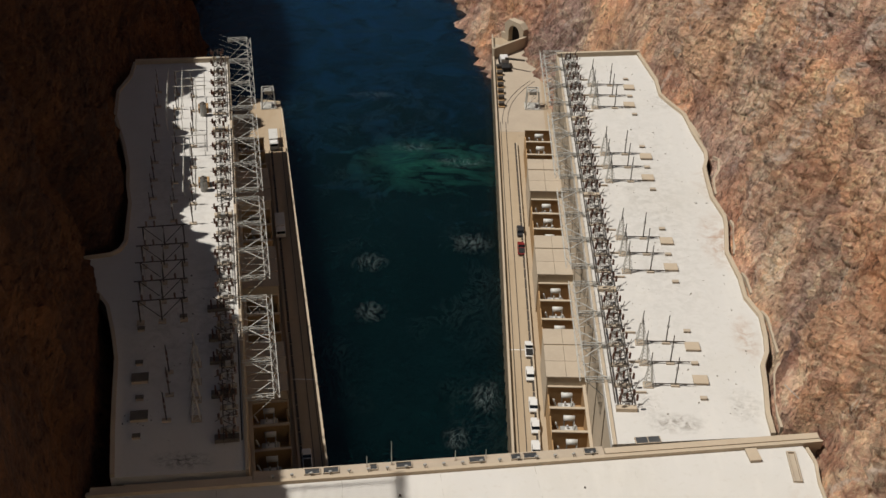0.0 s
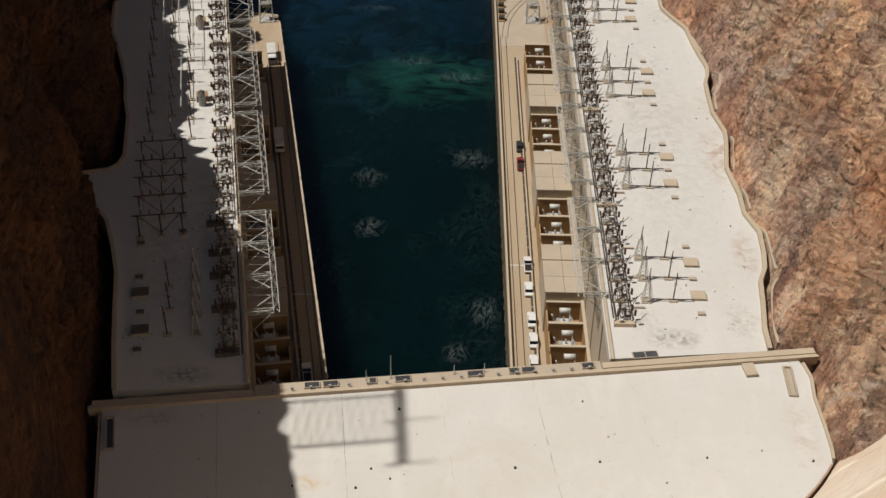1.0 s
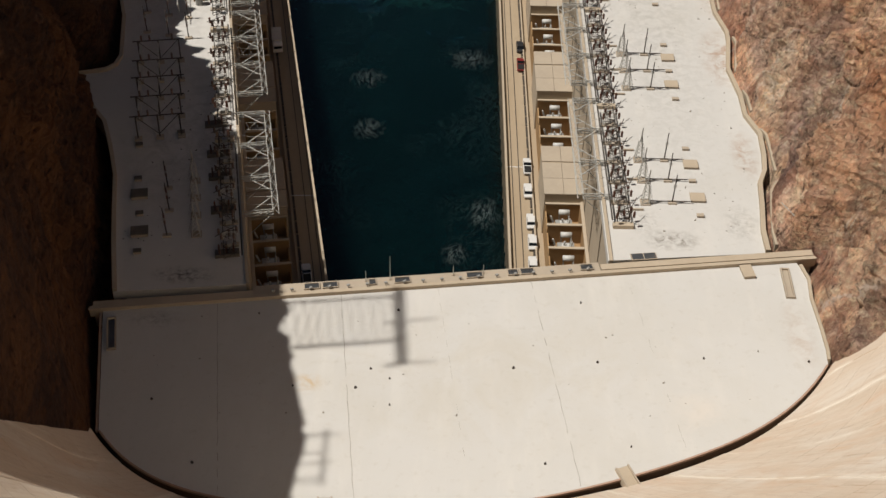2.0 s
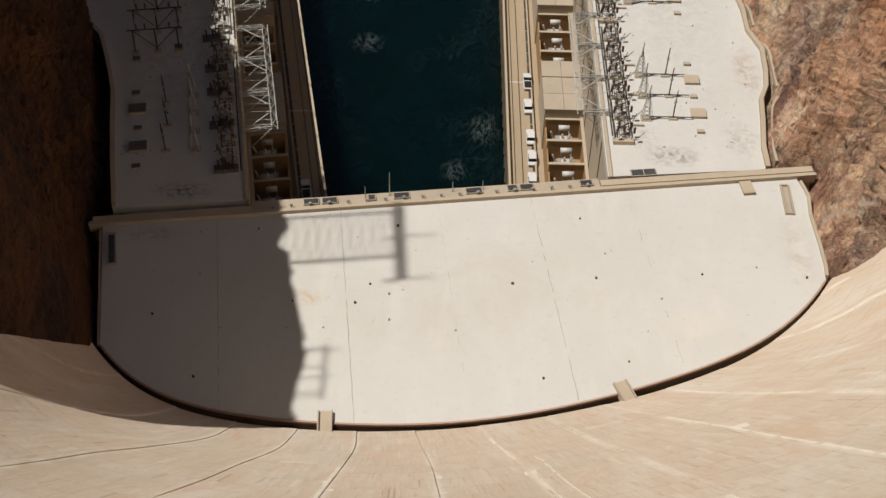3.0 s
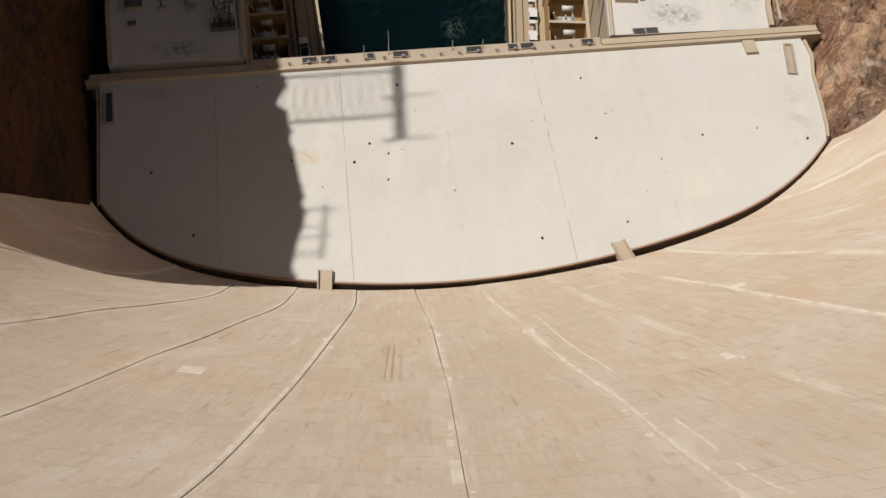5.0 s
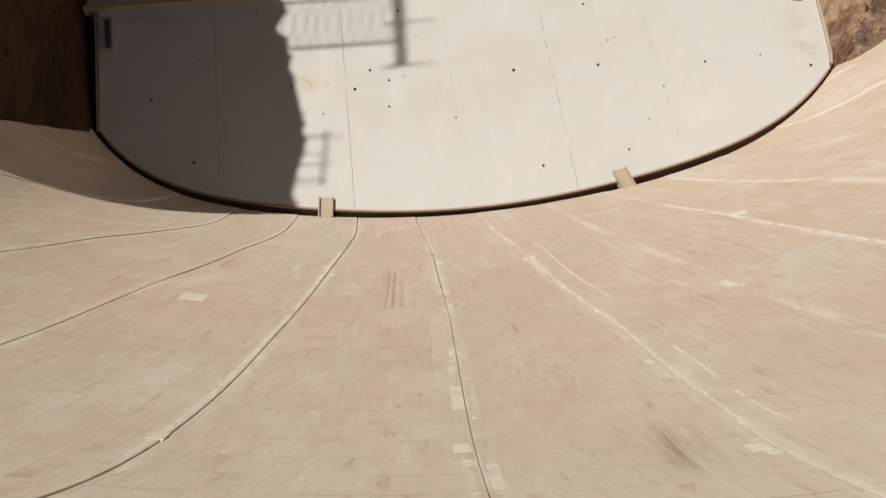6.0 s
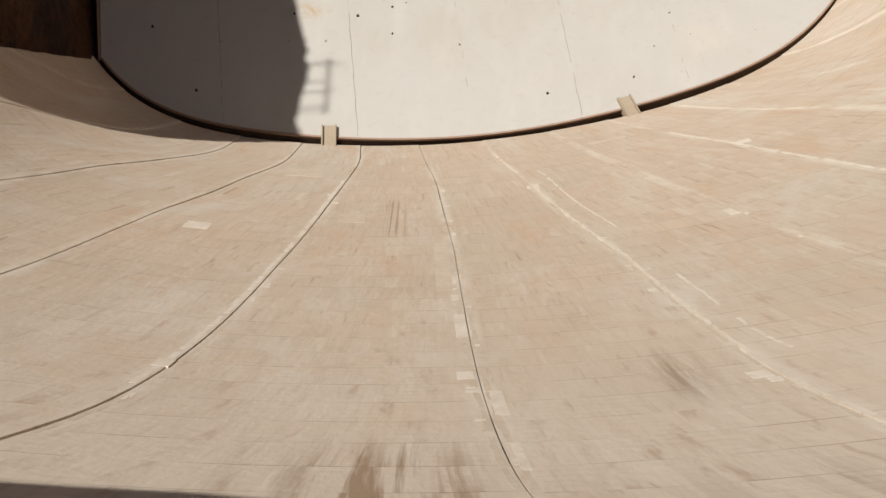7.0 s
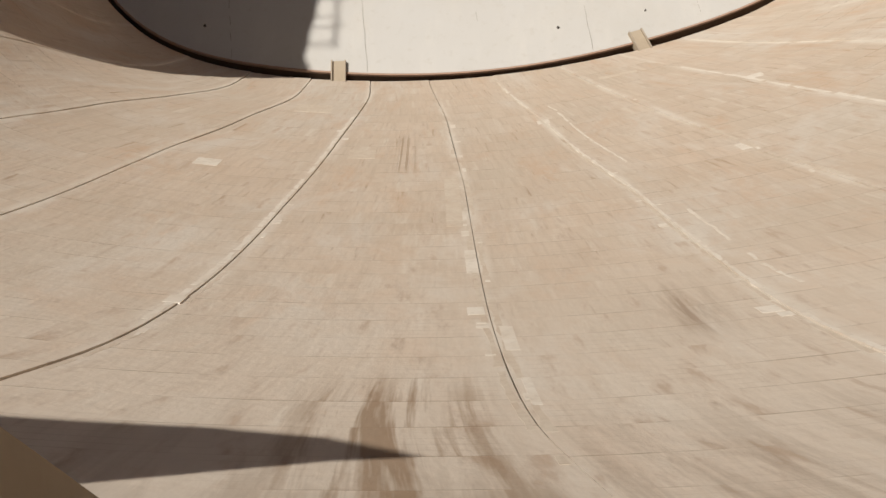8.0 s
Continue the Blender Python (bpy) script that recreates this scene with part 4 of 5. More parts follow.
def bridge(x, turn):
    """A short concrete slab over the gap between the roof and the dam."""
    t = thing("gap_bridge", "short tan concrete footbridge slab over the gap", "footbridge", "bridges to the dam")
    Solid().box(-1.05, 1.05, -3.2, 1.1, -0.7, 0.35, 0.06).part("slab", M_CONC, t)
    for sx in (-1.05, 0.83):
        Solid().box(sx, sx + 0.22, -3.1, 1.0, 0.35, 0.75, 0.04).part("kerb", M_SLAB, t)
    t.matrix_basis = pose(x, arc_y(x) + 0.9, 0, 0, 0, turn)
    return t


bridge(-14.9, 3)
bridge(27.4, 21)


def hatch(name, w, d, h, mat, label, cat, group):
    t = thing(name, label, cat, group)
    Solid().box(-w / 2 + 0.08, w / 2 - 0.08, -d / 2 + 0.08, d / 2 - 0.08, 0, h).part("upstand", M_SLAB, t)
    Solid().box(-w / 2, w / 2, -d / 2, d / 2, h, h + 0.14, 0.04).part("lid", mat, t)
    return t


h0 = hatch("roof_hatch", 2.0, 3.0, 0.5, M_CONC, "square tan roof hatch beside the parapet", "hatch", "")
h0.matrix_basis = pose(52.0, 164.9, 0, 0, 0, 8)
for x, y, turn, plate in ((58.3, 162.4, -2, M_SLAB), (-51.0, 147.2, 11, M_PANEL)):
    slot = thing("roof_trench", "long narrow pit with a raised grey rim", "trench", "pits at the roof ends")
    rim = Solid()
    rim.box(-0.75, -0.5, -3.6, 3.6, 0, 0.45).box(0.5, 0.75, -3.6, 3.6, 0, 0.45).box(-0.5, 0.5, -3.6, -3.35, 0, 0.45).box(-0.5, 0.5, 3.35, 3.6, 0, 0.45)
    rim.part("rim", M_SLAB, slot)
    Solid().box(-0.5, 0.5, -3.35, 3.35, 0.004, 0.06).part("floor_plate", plate, slot)
    slot.matrix_basis = pose(x, y, 0, 0, 0, turn)
for xa, xb in ((-21.5, -18.9), (-18.5, -15.9), (-11.0, -9.7), (-6.8, -4.1), (5.1, 7.9), (12.0, 13.8), (14.1, 16.5), (24.2, 26.4)):
    vent = thing("ledge_panel", "dark grey louvred panel in a pale frame on the ledge", "vent", "panels along the ledge")
    w = xb - xa
    fr = Solid()
    fr.box(0, w, 0, 0.12, 0, 0.3).box(0, w, 1.3, 1.42, 0, 0.3).box(0, 0.12, 0.12, 1.3, 0, 0.3).box(w - 0.12, w, 0.12, 1.3, 0, 0.3)
    fr.part("frame", M_SLAB, vent)
    for i in range(6):
        Solid().box(0.14, w - 0.14, 0.15 + i * 0.19, 0.29 + i * 0.19, 0.06, 0.2).part("slat", M_PANEL, vent)
    px, py = bar_point(xa, 1.3)
    vent.matrix_basis = pose(px, py, 0.3, 0, 0, 7.7)
lamp0 = None
for i, x in enumerate(np.arange(-26.5, 28, 3.05)):
    if lamp0 is None:
        lamp0 = thing("floodlight", "small brown floodlight on a bracket at the parapet", "floodlight", "floodlights along the parapet")
        Solid().tube((0, 0, 0), (0, 0, 0.5), 0.06).part("bracket", M_DSTEEL, lamp0)
        Solid().box(-0.25, 0.25, -0.16, 0.22, 0.5, 0.85, 0.06).part("lamp_head", M_GREY, lamp0)
        ob = lamp0
        ob.matrix_basis = pose(*bar_point(x, 1.1), 0.3, 0, 0, 10)
    else:
        copy_thing(lamp0, pose(*bar_point(x, 1.1), 0.3, 0, 0, 8 + (i * 37) % 30))
for x, h in ((-7.4, 5.0), (3.0, 2.0), (8.0, 1.8), (-11.4, 2.2)):
    mast = thing("thin_mast", "thin grey metal mast on the parapet", "mast", "masts on the parapet")
    Solid().tube((0, 0, 0), (0, 0, h), 0.09, 0.04, 6).part("pole", M_STEEL, mast)
    Solid().box(-0.2, 0.2, -0.2, 0.2, 0, 0.15).part("base_plate", M_SLAB, mast)
    mast.matrix_basis = pose(*bar_point(x, 2.5), 0.3)

# ---- powerhouse wings ----
ROOF_R = [(28.9, 167.3)] + [(x + 0.8, y) for x, y in EAST_EDGE] + [(51.2, 323.8), (29.2, 321.2)]
ROOF_L = [(-31.2, 159.5), (-56.7, 314), (-81.0, 311.5), (-80.4, 304), (-81.7, 294.8), (-79.6, 282), (-74.3, 267), (-71.2, 256.8), (-69.8, 249.3), (-67.7, 242), (-65.3, 226.5), (-65.8, 223.4), (-67.2, 221.8), (-73.5, 219.8),
          (-68.5, 210.1), (-63.9, 203.5), (-61.2, 195.7), (-58.7, 187.2), (-57.0, 177.7), (-55.3, 168.8), (-52.8, 157.0)]
SLOT_Z0, SLOT_Z1 = -26.0, -3.6


def wing(side, roof_line, length):
    w = thing("powerhouse_wing", "long tan concrete powerhouse wing with a flat white roof", "building", "powerhouse wings", "structure")
    inner = [Vector(p) for p in roof_line]
    prism("roof", [tuple(p) for p in inner], -1.6, 0, M_ROOF_E if side > 0 else M_ROOF_W, w)
    body = [spot_on(side, 1.0, 0.75), spot_on(side, 1.0, 20), spot_on(side, length, 20), spot_on(side, length, 0.75)]
    prism("wall", [tuple(p) for p in (body if side > 0 else body[::-1])], -45, -1.65, M_CONC, w)
    # river front: piers and spandrels proud of tall window slots
    step, s = 12.15, 2.7
    edges = [1.0]
    while s < length - 2:
        edges += [s, s + 1.25]
        s += step
    edges.append(length)
    for a, b in zip(edges[::2], edges[1::2]):
        q = [spot_on(side, a, 0.0), spot_on(side, a, 0.75), spot_on(side, b, 0.75), spot_on(side, b, 0.0)]
        prism("pier", [tuple(p) for p in (q if side < 0 else q[::-1])], -45, -1.65, M_CONC, w)
    for a, b in zip(edges[1::2], edges[2::2]):
        for z0, z1 in ((-45, SLOT_Z0), (SLOT_Z1, -1.65)):
            q = [spot_on(side, a, 0.05), spot_on(side, a, 0.75), spot_on(side, b, 0.75), spot_on(side, b, 0.05)]
            prism("spandrel", [tuple(p) for p in (q if side < 0 else q[::-1])], z0, z1, M_CONC, w)
        q = [spot_on(side, a, 0.6), spot_on(side, a, 0.74), spot_on(side, b, 0.74), spot_on(side, b, 0.6)]
        prism("window", [tuple(p) for p in q], SLOT_Z0, SLOT_Z1, M_GLASS, w, "tall dark window slot")
    return w


wing_right = wing(1, ROOF_R, 156.0)
wing_left = wing(-1, ROOF_L, 157.0)
ribbon("edge_parapet", [tuple(spot_on(1, s, -0.1)) for s in (2, 156.3)], -0.55, -1.7, 0.35, M_CONC, wing_right)
ribbon("edge_parapet", [tuple(spot_on(-1, s, -0.1)) for s in (1, 157.5)], 0.55, -1.7, 0.35, M_CONC, wing_left)
ribbon("cliff_parapet", ROOF_R[1:-1], 0.8, -3.0, 0.75, M_CONC, wing_right, "low tan roof parapet along the rock")
ribbon("end_parapet", ROOF_R[-2:], 0.9, -3.0, 1.2, M_CONC, wing_right)
ribbon("end_parapet", [(-56.7, 314), (-80.4, 311.2)], -0.9, -3.0, 1.2, M_CONC, wing_left)
ribbon("cliff_parapet", ROOF_L[2:], 0.7, -3.0, 0.7, M_CONC, wing_left, "low tan roof parapet along the rock")

for y0, y1 in ((172, 190), (193, 206), (212, 219), (226, 239), (250, 267), (276, 284)):
    line = [(piecewise(EDGE_R, y) - 0.15, y) for y in np.arange(y0, y1 + 0.1, 1.0)]
    ribbon("rock_lining", line, -0.45, -3.0, 0.45, M_CONC, wing_right, "rough pale concrete lining on the rock edge")


def wing_deck(side, outline, label):
    d = thing("deck", label, "deck", "river decks", "structure")
    prism("paving", outline, DECK - 1.2, DECK, M_ROAD, d)
    back = 4.0 if side > 0 else 0.3
    prism("quay_wall", [(x + (back if x < 20 and side > 0 else -back if x > -50 and side < 0 else 0), y) for x, y in outline], -46, DECK - 1.204, M_CONC, d)
    return d


deck_r = wing_deck(1, [(14.3, 150), (31, 150), (31, 396), (14.5, 396)], "tan concrete river deck with embedded rails")
deck_l = wing_deck(-1, [(-44, 150), (-14.5, 150), (-21.3, 190), (-47.4, 341), (-48.6, 347.5), (-60.7, 349.8), (-62, 310)], "shaded tan concrete river deck with embedded rails")
QUAY_R = [(14.3, 178), (14.5, 396)]
QUAY_L = [(-19.3, 178), (-21.3, 190), (-47.2, 341)]
ribbon("quay_parapet", QUAY_R, -0.45, DECK, DECK + 1.1, M_CONC, deck_r)
ribbon("quay_parapet", QUAY_L, 0.45, DECK, DECK + 1.1, M_CONC, deck_l)
for deck, side in ((deck_r, 1), (deck_l, -1)):
    for n_ in (-13.4, -11.9):
        rail = Solid()
        a, b = spot_on(side, 16, n_), spot_on(side, 172, n_ + (0 if side > 0 else -0.6))
        rail.tube((a.x, a.y, DECK), (b.x, b.y, DECK), 0.11)
        rail.part("rail", M_DSTEEL, deck, "dark embedded steel rail")
    a, b = spot_on(side, 20, -9.15), spot_on(side, 158, -9.15)
    ribbon("kerb", [tuple(a), tuple(b)], 0.3, DECK, DECK + 0.9, M_CONC, deck)
    # row of short dark bars along the river side of the kerb
    for s in np.arange(21, 158, 4.2):
        a, b = spot_on(side, s, -9.62), spot_on(side, s + 3.6, -9.62)
        tr = Solid().tube((a.x, a.y, DECK + 0.02), (b.x, b.y, DECK + 0.02), 0.34)
        tr.part("dark_bar", M_DSTEEL, deck, "short dark bar along the kerb")
    for s in np.arange(18, 226 if side > 0 else 180, 4.6):
        base = spot_on(side, s, 0)
        if side > 0:
            q = (piecewise([(178, 14.3), (396, 14.5)], base.y), base.y)
            bx = [(q[0] + 0.1, q[1] - 0.3), (q[0] + 4.0, q[1] - 0.3), (q[0] + 4.0, q[1] + 0.3), (q[0] + 0.1, q[1] + 0.3)]
        else:
            q = (piecewise([(178, -19.3), (190, -21.3), (341, -47.2)], base.y), base.y)
            bx = [(q[0] - 0.4, q[1] - 0.35), (q[0] + 0.2, q[1] - 0.35), (q[0] + 0.2, q[1] + 0.35), (q[0] - 0.4, q[1] + 0.35)]
        prism("quay_pier", bx, -44, DECK - 1.3, M_CONC, deck)
a = thing("deck_line", "thin white painted line across the deck", "marking", "deck markings")
Solid().box(14.7, 19.4, -0.12, 0.12, 0, 0.012).part("stripe", PAINT["white"], a)
a.matrix_basis = pose(0, 229.6, DECK + 0.002)
a = thing("deck_line", "thin white painted line across the shaded deck", "marking", "deck markings")
Solid().box(-31.4, -26.2, -0.12, 0.12, 0, 0.012).part("stripe", PAINT["white"], a)
a.matrix_basis = pose(0, 218.0, DECK + 0.002)


yard = prism("yard", [(15.2, 331), (28.6, 331), (28.6, 372), (24.5, 388), (15.2, 391)], DECK, DECK + 0.03, M_SLAB, deck_r, "worn grey paving of the works yard")
for bend in (0.0, 1.5):
    tr = Solid()
    pts_ = [(16.4 + bend + 9.0 * (t_ ** 2.2), 336 + 28 * t_) for t_ in np.linspace(0, 1, 14)]
    for p, q in zip(pts_, pts_[1:]):
        tr.tube((*p, DECK + 0.03), (*q, DECK + 0.03), 0.1)
    tr.part("rail", M_DSTEEL, deck_r, "dark curved steel rail")


# ---- transformer bays and control blocks ----
def enclosure():
    t = thing("transformer_enclosure", "open ochre concrete transformer bays in a row", "enclosure", "transformer enclosures")
    for y in (-10.6, -3.6, 3.4, 10.1):
        Solid().box(-7.6, -0.7, y, y + 0.5, 0, 8, 0.08).part("divider", M_BAY, t)
        Solid().box(-7.7, -0.7, y - 0.08, y + 0.58, 8, 8.22, 0.05).part("coping", M_CONC, t, "pale concrete coping")
    Solid().box(-0.68, -0.05, -10.6, 10.6, 0, 8.3, 0.08).part("rear_wall", M_BAY, t)
    Solid().box(-0.74, -0.05, -10.66, 10.66, 8.3, 8.5, 0.05).part("coping", M_CONC, t, "pale concrete coping")
    for y in (-10.1, -3.1, 3.9):
        Solid().box(-7.6, -7.3, y, y + 6.5 if y < 3 else 10.1, 0, 6.2, 0.05).part("river_wall", M_BAY, t)
    for y in (-10.1, -3.1, 3.9):
        Solid().box(-7.3, -0.7, y, y + 6.5 if y < 3 else 10.1, 0.02, 3.5).part("bay_floor", M_BAY, t)
    return t


def transformer():
    t = thing("transformer", "grey power transformer with a silver oil tank", "transformer", "transformers")
    Solid().box(-1.8, 1.6, -1.9, 0.5, 0, 2.7, 0.12).part("tank", M_GREY, t)
    rad = Solid()
    for i in range(7):
        rad.box(-1.6 + i * 0.45, -1.45 + i * 0.45, -2.5, -1.95, 0.3, 2.4)
    rad.part("radiator", M_GREY, t)
    Solid().tube((-1.1, 1.5, 3.75), (1.1, 1.5, 3.75), 0.56, n=14).part("oil_tank", M_SILVER, t, "silver cylindrical oil tank", True)
    for x in (-0.9, 0.9):
        Solid().box(x - 0.12, x + 0.12, 1.35, 1.65, 0, 3.2).part("tank_leg", M_GREY, t)
    for x, y, lean in ((-2.2, -0.2, -0.3), (-0.5, -1.0, 0.0), (0.8, -1.0, 0.1)):
        bs = Solid()
        n_ = 5
        for i in range(n_):
            f0, f1 = i / n_, (i + 0.8) / n_
            bs.tube((x + lean * f0 * 2, y, 2.5 + 1.7 * f0), (x + lean * f1 * 2, y, 2.5 + 1.7 * f1), 0.22, 0.14, 8)
        bs.part("bushing", M_SILVER, t)
    Solid().tube((1.0, 1.1, 3.4), (0.8, -0.4, 2.7), 0.1, n=6).part("pipe", M_GREY, t)
    Solid().box(-1.0, 0.6, -1.6, -0.4, 2.7, 3.2, 0.1).part("cover", M_SILVER, t)
    return t


def control_block():
    t = thing("control_block", "low tan concrete block with a grey slab roof", "building", "blocks between transformer bays")
    Solid().box(-7.9, -0.05, -8.0, 8.0, 0, 10.2).part("body", M_CONC, t)
    for y in (-8.1, -2.9, 2.75):
        for x0, x1 in ((-8.05, -4.05), (-4.0, -0.05)):
            Solid().box(x0, x1, y + 0.02, y + (5.15 if y < 2 else 5.3), 10.2, 10.5, 0.05).part("roof_slab", M_SLAB, t)
    return t


enc0 = tr0 = blk0 = None
for side in (1, -1):
    for k in range(4):
        s0 = 21.3 + 36.6 * k
        m = place(side, s0 + 10.5, 0, DECK)
        if enc0 is None:
            enc0, tr0, blk0 = enclosure(), transformer(), control_block()
            enc0.matrix_basis = m
            tr0.matrix_basis = place(side, s0 + 3.6, -3.9, DECK + 3.5)
            blk0.matrix_basis = place(side, s0 + 29.0, 0, DECK)
            rest = (1, 2)
        else:
            copy_thing(enc0, m)
            if s0 + 37 < 160:
                copy_thing(blk0, place(side, s0 + 29.0, 0, DECK))
            rest = (0, 1, 2)
        for j in rest:
            mm = place(side, s0 + 3.6 + 7.0 * j, -3.9, DECK + 3.5)
            if side < 0:
                mm = mm @ pose(0, 0, 0, 0, 0, 180)
            copy_thing(tr0, mm)
    copy_thing(blk0, place(side, 13.0, 0, DECK - 1.2))


# ---- roof switchgear ----
def switch_rack():
    """A row of disconnect switches on a long low ladder of dark steel, 30 m long."""
    t = thing("switch_rack", "long dark steel ladder rack with brown ribbed insulators", "switchgear", "switch racks on the roof edges")
    Solid().box(0.9, 4.5, -15.7, -14.6, 0, 0.8, 0.06).part("base_pad", M_CONC, t)
    for x, r in ((0.75, 0.17), (3.75, 0.13), (2.0, 0.07)):
        Solid().tube((x, -15, 1.5), (x, 19.5, 1.5), r).part("beam", M_DSTEEL, t)
    lad = Solid()
    for i in range(24):
        y = -14.6 + i * 1.45
        lad.tube((1.6, y, 1.5), (3.75, y, 1.5), 0.055)
        x0, x1 = (1.7, 3.75) if i % 2 else (3.75, 1.7)
        lad.tube((x0, y, 1.55), (x1, y + 1.45, 1.55), 0.05)
    tagged(lad.part("ladder", M_DSTEEL, t), kind="stuff")
    for i in range(6):
        y = -14.4 + i * 5.9
        f_ = Solid()
        for x in (1.7, 3.75):
            f_.tube((x, y - 0.3, 0), (x, y, 3.0), 0.08)
            f_.tube((x, y + 0.3, 0), (x, y, 3.0), 0.08)
        f_.tube((1.3, y, 3.0), (4.2, y, 3.0), 0.09)
        f_.tube((1.7, y, 0.3), (3.75, y, 2.9), 0.05)
        f_.part("frame", M_STEEL if i % 2 else M_DSTEEL, t)
        if i:
            Solid().box(1.2, 4.3, y - 0.5, y + 0.5, 0, 0.35, 0.05).part("footing", M_SLAB, t)
        for x, dy in ((1.4, -0.9), (2.7, -0.2), (4.0, 0.7), (4.4, -0.6), (1.9, 0.8)):
            ins = Solid()
            for j in range(4):
                ins.tube((x, y + dy, 2.2 + j * 0.32), (x, y + dy, 2.44 + j * 0.32), 0.26, 0.15, 8)
            ins.part("insulator", M_BROWN, t, "brown ribbed insulator")
        arm = Solid()
        arm.tube((4.0, y + 0.7, 3.4), (4.9, y + 2.3, 4.2), 0.08)
        arm.tube((1.4, y - 0.9, 3.5), (4.0, y + 0.7, 3.5), 0.07)
        arm.tube((2.7, y - 0.2, 3.5), (2.7, y + 2.4, 3.3), 0.06)
        arm.part("switch_arm", M_DSTEEL, t)
        Solid().box(2.2, 3.1, y + 1.2, y + 2.1, 1.55, 2.3, 0.08).part("drive_box", M_GREY, t)
    return t


def girder():
    """A lattice girder carried out over the bays on cantilever arms."""
    t = thing("lattice_girder", "pale galvanised lattice girder on cantilever arms over the deck", "steel girder", "girders along the roof edges")
    Solid().truss((-5.0, -15.1, 0.5), (-5.0, 15.1, 0.5), 1.0, 0.9, 14, 0.06).part("chord", M_STEEL, t)
    for y in (-15.0, -5.0, 5.0, 15.0):
        Solid().truss((0.6, y, 0.5), (-4.6, y, 0.5), 0.7, 0.7, 3, 0.06).part("arm", M_STEEL, t)
        br = Solid()
        for dy in (-4.2, 4.2):
            if abs(y + dy) < 15.2:
                br.tube((-0.4, y, 0.7), (-4.7, y + dy, 0.7), 0.10)
        br.tube((0.2, y, -4.5), (-4.4, y, 0.1), 0.08)
        br.part("brace", M_STEEL, t)
    for y in np.linspace(-13.5, 13.5, 13):
        wires = Solid()
        wires.tube((-4.8, y, 0.95), (-1.0, y + 0.3, 1.5), 0.028)
        wires.tube((-1.0, y + 0.3, 1.5), (2.6, y + 0.6, 3.4), 0.028)
        wires.tube((-4.4, y, 0.95), (-3.6, y + 0.05, 1.05), 0.1, n=6)
        wires.part("jumper_wire", M_STEEL, t)
    return t


rack0, girder0 = switch_rack(), None
girder0 = girder()
first = True
for side in (1, -1):
    period = 36.2 if side > 0 else 39.0
    for k in range(4):
        mr = place(side, 26.4 + period * k, 0.3 if side > 0 else 0.0)
        mg = place(side, 34.0 + period * k, 1.1)
        if side < 0:
            a_, b_ = ((18.7, 48.9), (55.7, 86.4), (90.0, 125.2), (129.7, 170.8))[k]
            mg = place(side, (a_ + b_) / 2, -0.5) @ Matrix.Diagonal((1, (b_ - a_) / 30.2, 1, 1))
        if first:
            rack0.matrix_basis, girder0.matrix_basis, first = mr, mg, False
        else:
            copy_thing(rack0, mr)
            copy_thing(girder0, mg)


def wire_pole(h, lean, pipe=True):
    t = thing("bus_pole", "tall dark steel pole with a mid collar on a pale footing", "pole", "poles on the roofs")
    Solid().box(-0.75, 0.75, -0.45, 0.45, 0, 0.35, 0.05).part("footing", M_SLAB, t)
    Solid().tube((0, 0, 0.3), (0.15, lean, h), 0.13, 0.09, 8).part("pole", M_DSTEEL, t)
    Solid().tube((0.07, lean * 0.55, h * 0.58), (0.08, lean * 0.6, h * 0.66), 0.26, 0.22, 8).part("collar", M_GREY, t)
    if pipe:
        # dark bar laid along the roof where mast and pole shadows would fall
        Solid().tube((-4.2, 0, 0.45), (3.6, 0, 0.45), 0.1, n=6).part("long_bar", M_DSTEEL, t)
    else:
        Solid().tube((0.05, lean * 0.4, h * 0.45), (0.1, lean * 0.5, h * 0.8), 0.2, 0.17, 8).part("insulator", M_BROWN, t)
    return t


def lattice_mast(h):
    t = thing("lattice_mast", "grey lattice mast topped by an insulator pole", "mast", "lattice masts on the roofs")
    a = Solid()
    for i, j in ((-1, -1), (1, -1), (1, 1), (-1, 1)):
        a.tube((i * 0.7, j * 0.7, 0), (i * 0.28, j * 0.28, h), 0.075)
    for k in range(5):
        f0, f1 = k / 5, (k + 1) / 5
        w0, w1 = 0.7 - 0.42 * f0, 0.7 - 0.42 * f1
        for (i, j), (p, q) in (((-1, -1), (1, -1)), ((1, -1), (1, 1)), ((1, 1), (-1, 1)), ((-1, 1), (-1, -1))):
            a.tube((i * w0, j * w0, h * f0), (p * w1, q * w1, h * f1), 0.05)
    a.part("lattice", M_STEEL, t)
    Solid().tube((0, 0, h), (0.15, 0.1, h + 3.0), 0.16, 0.1, 8).part("insulator", M_GREY, t)
    Solid().box(-0.9, 0.9, -0.9, 0.9, 0, 0.18).part("footing", M_SLAB, t)
    w = Solid()
    for x in (0.7, 1.0, 1.3):
        w.tube((0.1, 0, h + 1.6), (x, -0.3, 0.2), 0.03)
    w.part("down_lead", M_DSTEEL, t)
    return t


